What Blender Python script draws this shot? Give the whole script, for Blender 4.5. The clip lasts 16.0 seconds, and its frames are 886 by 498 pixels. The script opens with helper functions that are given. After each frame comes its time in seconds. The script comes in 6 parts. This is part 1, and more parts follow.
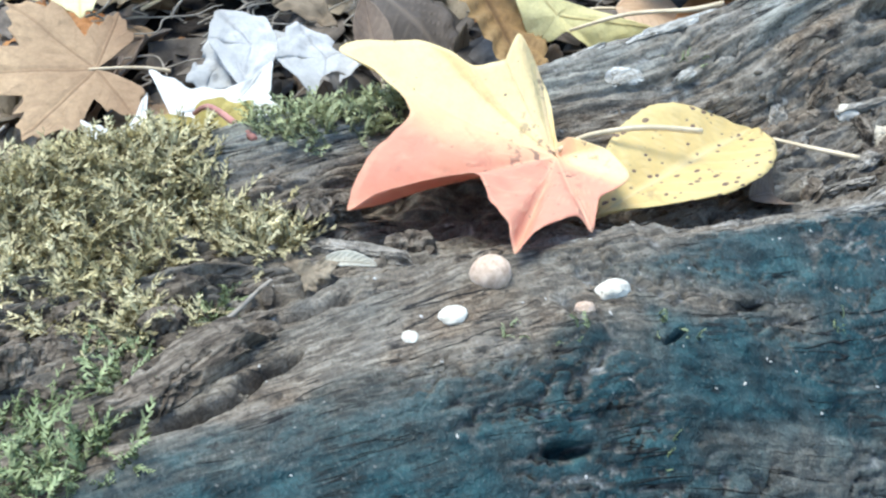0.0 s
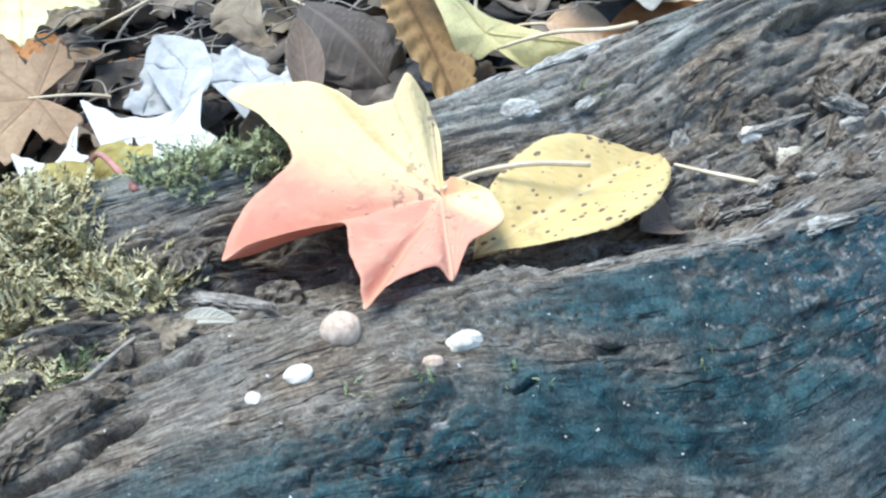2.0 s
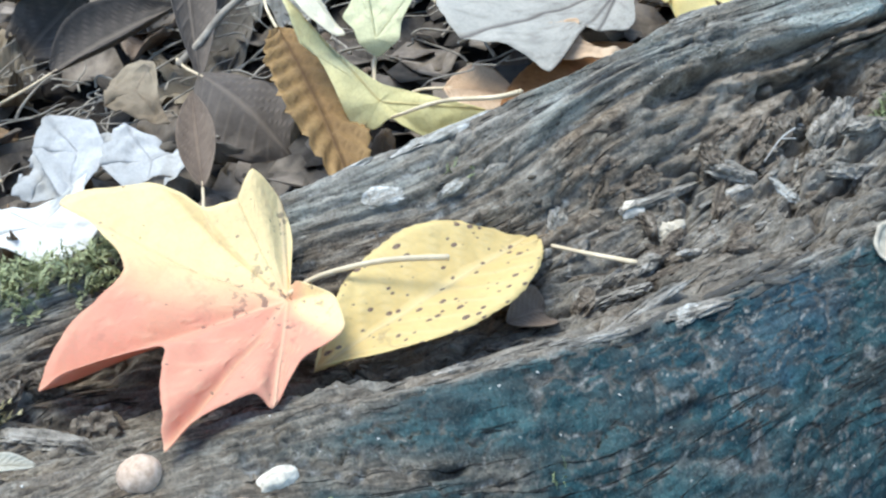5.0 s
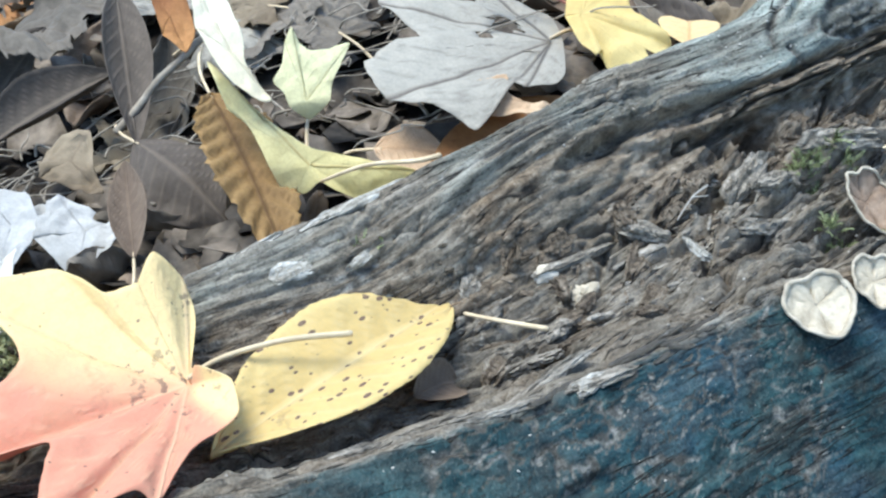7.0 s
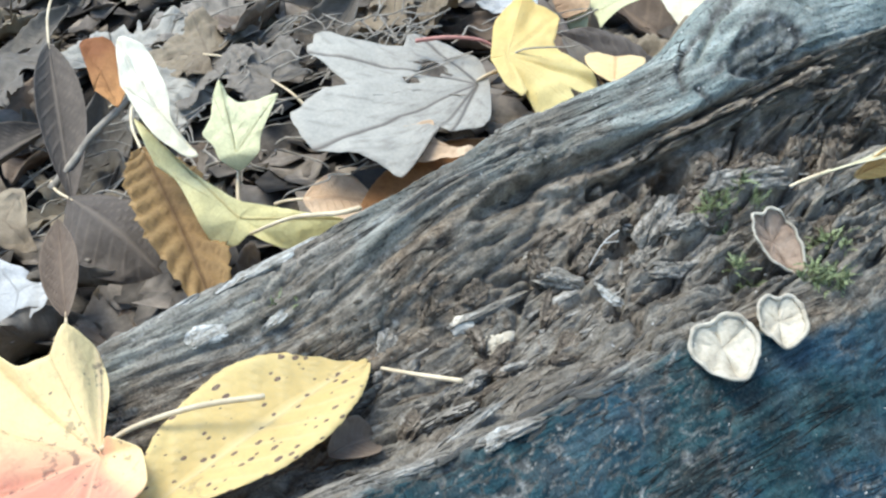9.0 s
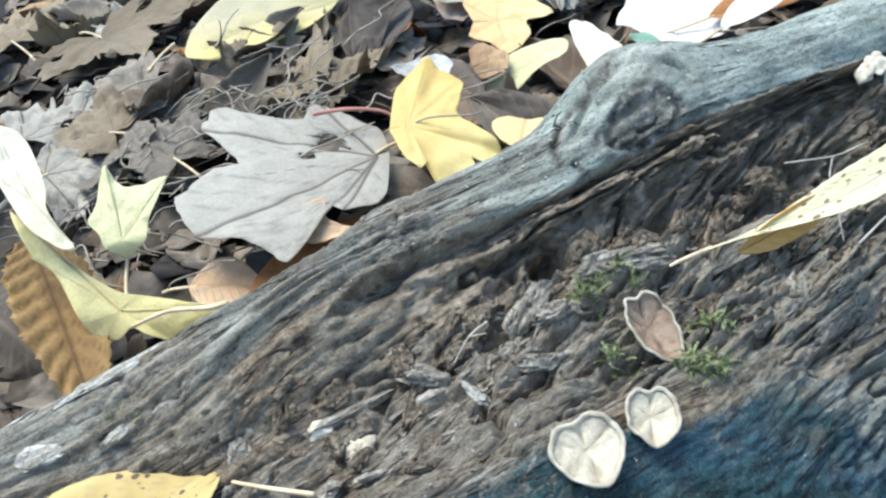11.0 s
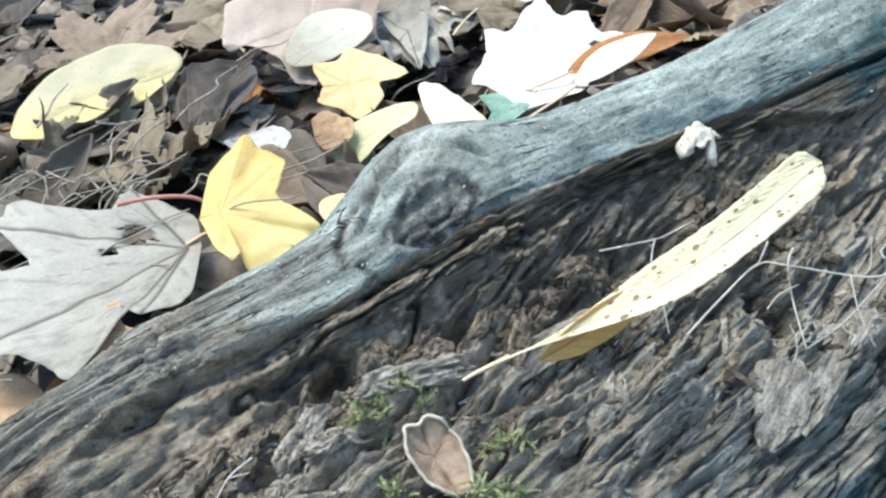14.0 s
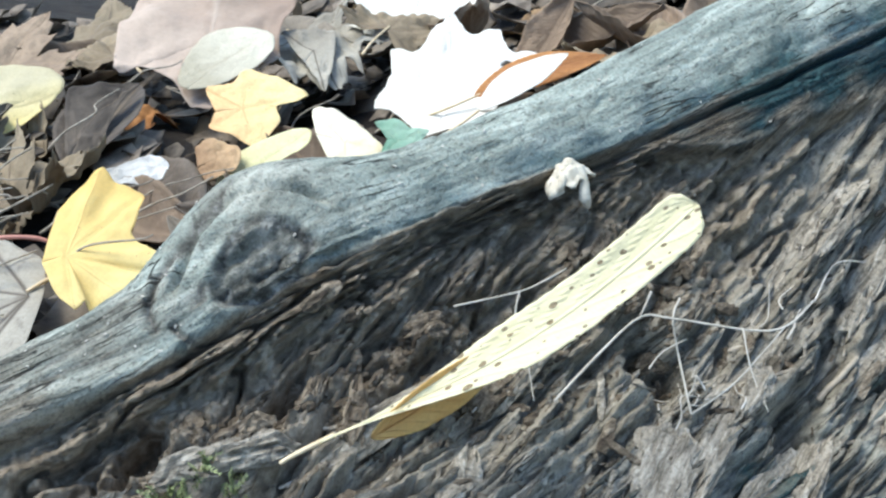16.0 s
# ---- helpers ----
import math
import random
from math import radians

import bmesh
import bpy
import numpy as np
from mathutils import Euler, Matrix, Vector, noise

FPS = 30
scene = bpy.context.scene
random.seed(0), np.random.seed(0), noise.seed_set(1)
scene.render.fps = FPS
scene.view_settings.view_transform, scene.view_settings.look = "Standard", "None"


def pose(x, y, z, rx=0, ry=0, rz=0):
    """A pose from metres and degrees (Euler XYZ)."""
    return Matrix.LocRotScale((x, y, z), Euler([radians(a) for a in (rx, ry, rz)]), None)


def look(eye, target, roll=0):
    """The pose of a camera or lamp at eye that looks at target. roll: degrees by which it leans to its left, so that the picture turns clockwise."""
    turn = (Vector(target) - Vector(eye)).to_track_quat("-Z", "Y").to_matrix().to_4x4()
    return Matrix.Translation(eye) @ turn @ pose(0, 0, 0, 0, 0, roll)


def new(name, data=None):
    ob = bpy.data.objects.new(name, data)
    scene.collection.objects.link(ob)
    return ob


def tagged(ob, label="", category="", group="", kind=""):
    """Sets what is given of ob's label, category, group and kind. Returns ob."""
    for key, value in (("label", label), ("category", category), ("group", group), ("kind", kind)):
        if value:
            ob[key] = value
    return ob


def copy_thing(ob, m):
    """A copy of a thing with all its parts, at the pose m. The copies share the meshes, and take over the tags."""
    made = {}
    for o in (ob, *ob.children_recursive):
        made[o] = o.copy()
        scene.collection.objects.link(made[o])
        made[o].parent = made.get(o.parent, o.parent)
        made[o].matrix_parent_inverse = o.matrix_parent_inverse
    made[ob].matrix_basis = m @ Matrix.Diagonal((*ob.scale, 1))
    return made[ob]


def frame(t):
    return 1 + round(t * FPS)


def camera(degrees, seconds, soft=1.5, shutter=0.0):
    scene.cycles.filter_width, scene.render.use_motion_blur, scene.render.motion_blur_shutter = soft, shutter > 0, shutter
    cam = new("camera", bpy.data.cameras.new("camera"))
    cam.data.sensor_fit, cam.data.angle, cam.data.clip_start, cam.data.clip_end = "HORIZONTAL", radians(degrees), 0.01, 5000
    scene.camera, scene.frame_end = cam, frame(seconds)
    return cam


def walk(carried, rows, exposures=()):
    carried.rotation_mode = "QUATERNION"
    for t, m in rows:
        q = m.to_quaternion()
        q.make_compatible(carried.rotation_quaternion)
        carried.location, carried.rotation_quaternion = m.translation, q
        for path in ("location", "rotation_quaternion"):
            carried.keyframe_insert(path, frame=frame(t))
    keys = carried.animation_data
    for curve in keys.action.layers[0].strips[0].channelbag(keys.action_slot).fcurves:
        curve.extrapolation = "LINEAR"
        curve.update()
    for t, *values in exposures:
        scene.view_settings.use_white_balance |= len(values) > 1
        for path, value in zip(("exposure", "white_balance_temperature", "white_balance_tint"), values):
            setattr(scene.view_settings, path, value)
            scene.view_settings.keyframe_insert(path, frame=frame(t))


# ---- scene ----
cam = camera(42.3, 16.0, soft=2.4)
METRES, EYE, TILT, LEAN, TURN = 0.44, 0.27, -34.0, 4.0, -18.0
EXPOSURE = 1.22
ROWS = [
    (0.0, 0.0, 0.0, 0.0, -0.0, 0.0, -0.0),
    (0.5, 0.0056, -0.0022, 0.0046, -0.77, -0.21, 0.4),
    (1.0, 0.0464, -0.0141, 0.0187, 0.38, -0.75, 0.47),
    (1.5, 0.0883, -0.021, 0.0307, 1.22, -0.88, 0.92),
    (2.0, 0.1105, -0.0132, 0.0472, 1.34, -1.09, 1.39),
    (2.5, 0.1289, 0.0106, 0.0591, 1.53, -1.04, 1.78),
    (3.0, 0.1524, 0.023, 0.0671, 1.55, -0.56, 2.2),
    (3.5, 0.1813, 0.0232, 0.0786, 1.79, -0.45, 2.65),
    (6.0, 0.2574, 0.0518, 0.1172, 1.28, 0.79, 5.05),
    (6.5, 0.2825, 0.0471, 0.1244, 1.41, 1.23, 5.56),
    (7.0, 0.3066, 0.0468, 0.1287, 1.46, 1.6, 6.09),
    (7.5, 0.3258, 0.0323, 0.1296, 1.32, 1.97, 6.64),
    (8.0, 0.3457, 0.0074, 0.1362, 1.3, 1.94, 7.2),
    (8.5, 0.3517, 0.0173, 0.1435, 0.63, 2.04, 7.74),
    (11.0, 0.5046, 0.0889, 0.1845, 1.03, 4.3, 10.65),
    (11.5, 0.5269, 0.0892, 0.201, 0.28, 4.17, 11.42),
    (12.0, 0.5339, 0.1314, 0.2034, -1.0, 4.71, 11.9),
    (12.5, 0.5822, 0.176, 0.2115, -0.26, 4.95, 12.31),
    (13.0, 0.6233, 0.1825, 0.2226, 0.11, 4.94, 12.87),
    (13.5, 0.6384, 0.1895, 0.2248, -0.78, 5.26, 13.31),
    (14.0, 0.6648, 0.2027, 0.2252, -1.21, 5.63, 13.58),
    (14.5, 0.6982, 0.2254, 0.2286, -1.65, 5.94, 13.91),
    (15.0, 0.7384, 0.2686, 0.2406, -1.68, 5.88, 13.84),
    (15.5, 0.7645, 0.2919, 0.2441, -2.11, 5.96, 13.91),
    (16.0, 0.7853, 0.3169, 0.2418, -2.39, 6.02, 14.01),
]
LIGHTNESS = [
    (0.0, 0.10, 5800), (0.6, 0.10, 5750), (1.1, 0.25, 5450), (1.6, 0.18, 5450), (2.1, 0.08, 5600), (3.5, 0.0, 5650),
    (6.0, -0.06, 5900), (8.5, -0.04, 5950), (11.0, 0.0, 6150), (12.0, -0.06, 6200), (13.0, -0.02, 6200),
    (14.5, 0.12, 6200), (15.0, 0.12, 6200), (15.6, 0.03, 6230), (16.0, 0.0, 6230),
]
walk(cam, [(t, pose(0, 0, EYE, TILT, LEAN, TURN) @ pose(METRES * x, METRES * y, METRES * z, 90 + pitch, roll, yaw)) for t, x, y, z, yaw, pitch, roll in ROWS], exposures=[(t, EXPOSURE + more, kelvin, 4) for t, more, kelvin in LIGHTNESS])

# ---- world and light ----
world = bpy.data.worlds.new("woodland_sky")
scene.world = world
world.use_nodes = True
wn = world.node_tree
sky = wn.nodes.new("ShaderNodeTexSky")
sky.sky_type = "NISHITA"
sky.sun_disc = False
sky.sun_elevation, sky.sun_rotation = radians(79), radians(-40)
wn.links.new(sky.outputs[0], wn.nodes["Background"].inputs[0])
wn.nodes["Background"].inputs[1].default_value = 0.15
sun = new("sun", bpy.data.lights.new("sun", "SUN"))
sun.data.energy, sun.data.angle, sun.data.color = 2.1, radians(32), (1.0, 0.94, 0.85)
SUN_FROM = Vector((-0.12, 0.14, 0.98))
sun.matrix_world = look(SUN_FROM * 5, (0, 0, 0))

# ---- materials ----


class Nodes:
    """A small builder of node materials."""

    def __init__(self, name):
        self.mat = bpy.data.materials.new(name)
        self.mat.use_nodes = True
        self.tree = self.mat.node_tree
        self.bsdf = self.tree.nodes["Principled BSDF"]
        self.out = self.tree.nodes["Material Output"]

    def node(self, kind, **values):
        n = self.tree.nodes.new("ShaderNode" + kind)
        for key, value in values.items():
            if key in n.inputs:
                self.feed(n.inputs[key], value)
        return n

    def feed(self, socket, value):
        if isinstance(value, bpy.types.NodeSocket):
            self.tree.links.new(value, socket)
        elif isinstance(value, tuple) and len(value) == 3 and len(socket.default_value) == 4:
            socket.default_value = (*value, 1)
        else:
            socket.default_value = value

    def attr(self, name, out="Fac"):
        n = self.tree.nodes.new("ShaderNodeAttribute")
        n.attribute_name = name
        return n.outputs[out]

    def coords(self, scale=(1, 1, 1), source=None):
        if source is None:
            source = self.tree.nodes.new("ShaderNodeTexCoord").outputs["Object"]
        m = self.tree.nodes.new("ShaderNodeMapping")
        m.inputs["Scale"].default_value = scale
        self.tree.links.new(source, m.inputs["Vector"])
        return m.outputs[0]

    def noise(self, vector, scale, detail=4.0, rough=0.55, distortion=0.0):
        n = self.node("TexNoise", Vector=vector, Scale=scale, Detail=detail, Roughness=rough, Distortion=distortion)
        return n.outputs["Fac"]

    def cells(self, vector, scale, out="Distance"):
        return self.node("TexVoronoi", Vector=vector, Scale=scale).outputs[out]

    def ramp(self, fac, *stops):
        n = self.tree.nodes.new("ShaderNodeValToRGB")
        while len(n.color_ramp.elements) < len(stops):
            n.color_ramp.elements.new(0.5)
        for el, (pos, col) in zip(n.color_ramp.elements, stops):
            el.position = pos
            el.color = (*col, 1) if isinstance(col, tuple) else (col, col, col, 1)
        self.tree.links.new(fac, n.inputs[0])
        return n.outputs[0]

    def mix(self, fac, a, b, blend="MIX"):
        n = self.tree.nodes.new("ShaderNodeMix")
        n.data_type, n.blend_type = "RGBA", blend
        self.feed(n.inputs[0], fac)
        self.feed(n.inputs[6], a)
        self.feed(n.inputs[7], b)
        return n.outputs[2]

    def math(self, op, a, b=0.0):
        n = self.tree.nodes.new("ShaderNodeMath")
        n.operation = "SUBTRACT" if op == "SUBTRACT_SIGNED" else op
        n.use_clamp = op in ("MULTIPLY", "ADD", "SUBTRACT")
        self.feed(n.inputs[0], a)
        self.feed(n.inputs[1], b)
        return n.outputs[0]

    def random(self):
        return self.tree.nodes.new("ShaderNodeObjectInfo").outputs["Random"]

    def island(self):
        return self.tree.nodes.new("ShaderNodeNewGeometry").outputs["Random Per Island"]

    def bump(self, height, distance, strength=1.0, normal=None):
        n = self.node("Bump", Height=height, Distance=distance, Strength=strength)
        if normal is not None:
            self.tree.links.new(normal, n.inputs["Normal"])
        return n.outputs[0]

    def done(self, colour, rough=0.8, normal=None, translucent=0.0, specular=0.35):
        self.feed(self.bsdf.inputs["Base Color"], colour)
        self.feed(self.bsdf.inputs["Roughness"], rough)
        self.feed(self.bsdf.inputs["Specular IOR Level"], specular)
        if normal is not None:
            self.feed(self.bsdf.inputs["Normal"], normal)
        if translucent:
            t = self.node("BsdfTranslucent", Color=colour)
            m = self.node("MixShader", Fac=translucent)
            self.tree.links.new(self.bsdf.outputs[0], m.inputs[1])
            self.tree.links.new(t.outputs[0], m.inputs[2])
            self.tree.links.new(m.outputs[0], self.out.inputs[0])
        return self.mat


def log_material():
    n = Nodes("rotten_log_wood")
    grain = n.attr("grain", "Vector")
    fine = n.coords((120, 560, 1), grain)
    mid = n.coords((26, 150, 1), grain)
    fibre = n.noise(fine, 1.0, 6, 0.65, 0.6)
    band = n.noise(mid, 1.0, 5, 0.6, 0.8)
    blotch = n.noise(n.coords((1, 1, 1)), 42.0, 5, 0.6)
    speck = n.noise(n.coords((1, 1, 1)), 420.0, 4, 0.6)
    brown = n.ramp(fibre, (0.34, (0.065, 0.053, 0.038)), (0.5, (0.15, 0.124, 0.09)), (0.68, (0.33, 0.29, 0.22)))
    ochre = n.ramp(fibre, (0.34, (0.06, 0.038, 0.022)), (0.52, (0.18, 0.122, 0.072)), (0.68, (0.33, 0.25, 0.16)))
    rot = n.mix(n.ramp(blotch, (0.44, 0.0), (0.68, 0.6)), brown, ochre)
    ash = n.ramp(band, (0.35, (0.11, 0.10, 0.078)), (0.5, (0.27, 0.25, 0.20)), (0.66, (0.47, 0.44, 0.365)))
    ash = n.mix(n.ramp(fibre, (0.3, 0.45), (0.65, 0.0)), ash, (0.07, 0.06, 0.05))
    teal = n.ramp(n.noise(n.coords((70, 105, 1), grain), 1.0, 6, 0.62, 0.4), (0.32, (0.005, 0.016, 0.018)), (0.5, (0.013, 0.042, 0.047)), (0.68, (0.036, 0.092, 0.094)))
    teal = n.mix(n.math("MULTIPLY", n.ramp(n.noise(n.coords(), 24.0, 3, 0.55), (0.42, 0.0), (0.62, 0.6)), n.ramp(n.node("SeparateXYZ", Vector=grain).outputs[0], (0.2, 0.0), (0.33, 1.0))), teal, n.ramp(fibre, (0.35, (0.012, 0.03, 0.052)), (0.65, (0.045, 0.115, 0.165))))
    green = n.ramp(band, (0.34, (0.165, 0.195, 0.17)), (0.5, (0.30, 0.345, 0.30)), (0.66, (0.48, 0.53, 0.465)))
    wood = n.mix(n.attr("ash"), rot, ash)
    wood = n.mix(n.math("MULTIPLY", n.attr("film"), n.ramp(speck, (0.3, 0.55), (0.6, 1.0))), wood, green)
    stain = n.math("MULTIPLY", n.attr("stain"), n.ramp(speck, (0.28, 0.88), (0.45, 1.0)))
    wood = n.mix(stain, wood, teal)
    # darker in the knot's eye and arcs, the ridge grooves and the plate cracks
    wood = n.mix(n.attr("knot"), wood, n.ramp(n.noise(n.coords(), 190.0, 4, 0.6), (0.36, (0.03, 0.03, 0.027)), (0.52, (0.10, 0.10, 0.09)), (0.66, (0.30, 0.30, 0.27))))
    wood = n.mix(n.ramp(speck, (0.66, 0.0), (0.74, 0.55)), wood, (0.4, 0.37, 0.31))
    split = n.noise(n.coords((16, 190, 1), grain), 1.0, 3, 0.5, 0.5)
    crack = n.math("MULTIPLY", n.ramp(n.math("ABSOLUTE", n.math("SUBTRACT_SIGNED", split, 0.5)), (0.006, 1.0), (0.02, 0.0)), n.ramp(blotch, (0.47, 0.0), (0.58, 0.9)))
    wood = n.mix(crack, wood, (0.012, 0.011, 0.01))
    grit = n.noise(n.coords((1, 0.6, 1)), 1000.0, 3, 0.6)
    pits = n.ramp(n.noise(n.coords((230, 520, 1), grain), 1.0, 3, 0.55), (0.33, 0.55), (0.40, 0.0))
    wood = n.mix(pits, wood, (0.014, 0.013, 0.011))
    wood = n.mix(n.ramp(grit, (0.3, 0.5), (0.5, 0.0)), wood, (0.02, 0.018, 0.015))
    wood = n.mix(n.ramp(grit, (0.56, 0.0), (0.74, 0.14)), wood, (0.42, 0.4, 0.34))
    decay = n.attr("decay")
    clods = n.noise(n.coords((0.7, 1, 1)), 150.0, 7, 0.68, 0.3)
    wood = n.mix(n.math("MULTIPLY", decay, n.ramp(clods, (0.34, 0.6), (0.42, 0.0))), wood, (0.03, 0.024, 0.017))
    wood = n.mix(n.math("MULTIPLY", decay, n.ramp(clods, (0.48, 0.0), (0.60, 0.75))), wood, (0.34, 0.295, 0.225))
    mould = n.ramp(clods, (0.32, (0.11, 0.085, 0.06)), (0.5, (0.30, 0.25, 0.185)), (0.66, (0.50, 0.44, 0.35)))
    wood = n.mix(n.ramp(decay, (0.36, 0.0), (0.9, 0.7)), wood, mould)
    skin = n.mix(0.4, n.noise(n.coords(), 230.0, 5, 0.6), grit)
    height = n.mix(n.math("MULTIPLY", crack, 0.6), n.mix(n.math("MULTIPLY", stain, 0.8), n.mix(0.45, n.mix(0.4, fibre, grit), n.mix(0.5, band, speck)), skin), (0.0, 0.0, 0.0))
    normal = n.bump(height, 0.0025, 1.0, n.bump(n.math("MULTIPLY", clods, decay), 0.004, 1.0))
    return n.done(wood, n.ramp(blotch, (0.3, 0.62), (0.7, 0.9)), normal, specular=0.2)


def torn_wood(name, dark, mid, pale, island=0.0):
    """Loose pieces of wood, with fibres along their own x."""
    n = Nodes(name)
    f = n.noise(n.coords((70, 420, 420)), 1.0, 6, 0.68, 0.4)
    g = n.noise(n.coords(), 520.0, 4, 0.62)
    col = n.ramp(f, (0.36, dark), (0.5, mid), (0.66, pale))
    col = n.mix(n.ramp(g, (0.34, 0.6), (0.5, 0.0)), col, dark)
    if island:
        hsv = n.node("HueSaturation", Color=col)
        n.feed(hsv.inputs["Value"], n.node("MapRange", Value=n.island(), **{"To Min": 1 - island, "To Max": 1 + island}).outputs[0])
        col = hsv.outputs[0]
    return n.done(col, 0.88, n.bump(n.mix(0.5, f, g), 0.003), specular=0.25)


def soil_material():
    n = Nodes("dark_leaf_mould")
    c = n.coords()
    a = n.noise(c, 60.0, 6, 0.65)
    b = n.noise(c, 400.0, 4, 0.6)
    col = n.ramp(a, (0.3, (0.006, 0.0045, 0.0035)), (0.55, (0.018, 0.013, 0.009)), (0.75, (0.05, 0.037, 0.025)))
    return n.done(col, 0.9, n.bump(n.mix(0.5, a, b), 0.006))


def leaf_material(name, low, high, vein=(0.3, 0.2, 0.1), bruise=0.0, spots=0.0, spot=(0.03, 0.018, 0.012), vein_amount=0.5, blotch=0.25, thin=0.25, rough=0.72, relief=0.0026, vary=0.0):
    """low and high: the colours at the two ends of the blade's tone."""
    n = Nodes(name)
    c = n.coords()
    cloud = n.noise(c, 38.0, 4, 0.6)
    mott = n.noise(c, 210.0, 4, 0.6)
    tone = n.math("ADD", n.attr("tone"), n.math("MULTIPLY", n.math("SUBTRACT", cloud, 0.5), 0.5))
    col = n.mix(tone, low, high)
    col = n.mix(n.math("MULTIPLY", n.ramp(mott, (0.35, 1.0), (0.62, 0.0)), blotch), col, tuple(0.55 * a for a in low))
    if vary:
        hsv = n.node("HueSaturation", Color=col)
        n.feed(hsv.inputs["Value"], n.node("MapRange", Value=n.random(), **{"To Min": 1 - vary, "To Max": 1 + vary}).outputs[0])
        col = hsv.outputs[0]
    col = n.mix(n.math("MULTIPLY", n.attr("vein"), vein_amount), col, vein)
    if bruise:
        marks = n.math("MULTIPLY", n.attr("heart"), n.ramp(n.noise(c, 190.0, 4, 0.65), (0.57, 0.0), (0.62, bruise)))
        col = n.mix(marks, col, spot)
    if spots:
        v = n.node("TexVoronoi", Vector=n.coords((1.0, 1.9, 1.0)), Scale=240.0)
        pick = n.node("SeparateColor", Color=v.outputs["Color"]).outputs[0]
        reach = n.math("MULTIPLY", n.math("SUBTRACT", pick, 1.0 - 0.5 * spots), 1.0)
        dots = n.math("MULTIPLY", n.math("SUBTRACT", reach, v.outputs["Distance"]), 14.0)
        col = n.mix(n.math("MULTIPLY", dots, 0.85), col, spot)
        stainy = n.ramp(n.noise(c, 55.0, 4, 0.65), (0.64, 0.0), (0.70, 0.35 * spots))
        col = n.mix(stainy, col, spot)
    net = n.tree.nodes.new("ShaderNodeTexVoronoi")
    net.feature = "DISTANCE_TO_EDGE"
    n.feed(net.inputs["Vector"], c)
    n.feed(net.inputs["Scale"], 330.0)
    lines = n.ramp(net.outputs["Distance"], (0.0, 1.0), (0.09, 0.0))
    col = n.mix(n.math("MULTIPLY", lines, 0.16), col, tuple(0.6 * a for a in vein))
    crinkle = n.noise(c, 75.0, 3, 0.6)
    h = n.math("ADD", n.math("ADD", n.math("MULTIPLY", n.attr("vein"), 0.35), n.math("MULTIPLY", mott, 0.3)), n.math("MULTIPLY", crinkle, 0.5))
    return n.done(col, rough, n.bump(h, relief, 0.8), translucent=thin, specular=0.3)


def plain_material(name, low, high, scale=90.0, rough=0.8, relief=0.001, thin=0.0, island=0.0):
    n = Nodes(name)
    c = n.coords()
    a = n.noise(c, scale, 5, 0.6)
    col = n.ramp(a, (0.3, low), (0.7, high))
    if island:
        hsv = n.node("HueSaturation", Color=col)
        n.feed(hsv.inputs["Value"], n.node("MapRange", Value=n.island(), **{"To Min": 1 - island, "To Max": 1 + island}).outputs[0])
        col = hsv.outputs[0]
    return n.done(col, rough, n.bump(n.mix(0.5, a, n.noise(c, scale * 5, 3, 0.6)), relief), translucent=thin)


LOG = log_material()
SOIL = soil_material()
MOSS_PALE = plain_material("pale_dry_moss", (0.34, 0.285, 0.12), (0.74, 0.665, 0.40), 60, 0.75, 0.0004, 0.25, 0.45)
MOSS_GREEN = plain_material("fresh_green_moss", (0.15, 0.19, 0.07), (0.42, 0.47, 0.24), 60, 0.75, 0.0004, 0.25, 0.4)
MOSS_MID = plain_material("yellow_green_moss", (0.25, 0.27, 0.11), (0.55, 0.57, 0.32), 60, 0.75, 0.0004, 0.25, 0.4)
CRUMB = torn_wood("crumbled_wood", (0.045, 0.034, 0.024), (0.15, 0.12, 0.085), (0.32, 0.27, 0.20), 0.45)
CHIP = torn_wood("grey_wood_chip", (0.10, 0.088, 0.068), (0.27, 0.24, 0.19), (0.47, 0.43, 0.355), 0.35)
TWIG = plain_material("dry_grey_stem", (0.16, 0.135, 0.10), (0.42, 0.37, 0.29), 120, 0.8, 0.0006)
PALE_WOOD = torn_wood("bleached_wood", (0.2, 0.18, 0.14), (0.45, 0.42, 0.35), (0.72, 0.7, 0.62), 0.15)
ROOT = plain_material("white_rootlet", (0.34, 0.315, 0.26), (0.62, 0.59, 0.52), 120, 0.75, 0.0004)
FUNGUS = plain_material("cream_fungus", (0.44, 0.385, 0.285), (0.76, 0.70, 0.57), 220, 0.75, 0.0006)
FUNGUS_GREY = plain_material("dried_grey_fungus", (0.33, 0.28, 0.2), (0.63, 0.565, 0.43), 150, 0.8, 0.0012)
FUNGUS_RIM = plain_material("pale_fungus_rim", (0.33, 0.28, 0.2), (0.58, 0.52, 0.40), 150, 0.8, 0.001)
FUNGUS_DARK = plain_material("dark_fungus_pores", (0.17, 0.11, 0.07), (0.42, 0.31, 0.22), 180, 0.8, 0.001)

RED_MAPLE = leaf_material("red_and_yellow_maple", (0.74, 0.335, 0.215), (0.90, 0.72, 0.36), vein=(0.86, 0.62, 0.38), bruise=0.8, spots=0.4, spot=(0.14, 0.08, 0.07), vein_amount=0.55, blotch=0.08)
YELLOW_SPOT = leaf_material("spotted_yellow", (0.64, 0.45, 0.16), (0.80, 0.625, 0.27), vein=(0.86, 0.74, 0.45), spots=1.0, spot=(0.1, 0.05, 0.06), vein_amount=0.35, blotch=0.15)
CREAM_SPOT = leaf_material("spotted_cream", (0.78, 0.69, 0.39), (0.87, 0.81, 0.56), vein=(0.95, 0.9, 0.66), spots=1.0, spot=(0.16, 0.1, 0.05), vein_amount=0.3, blotch=0.06)
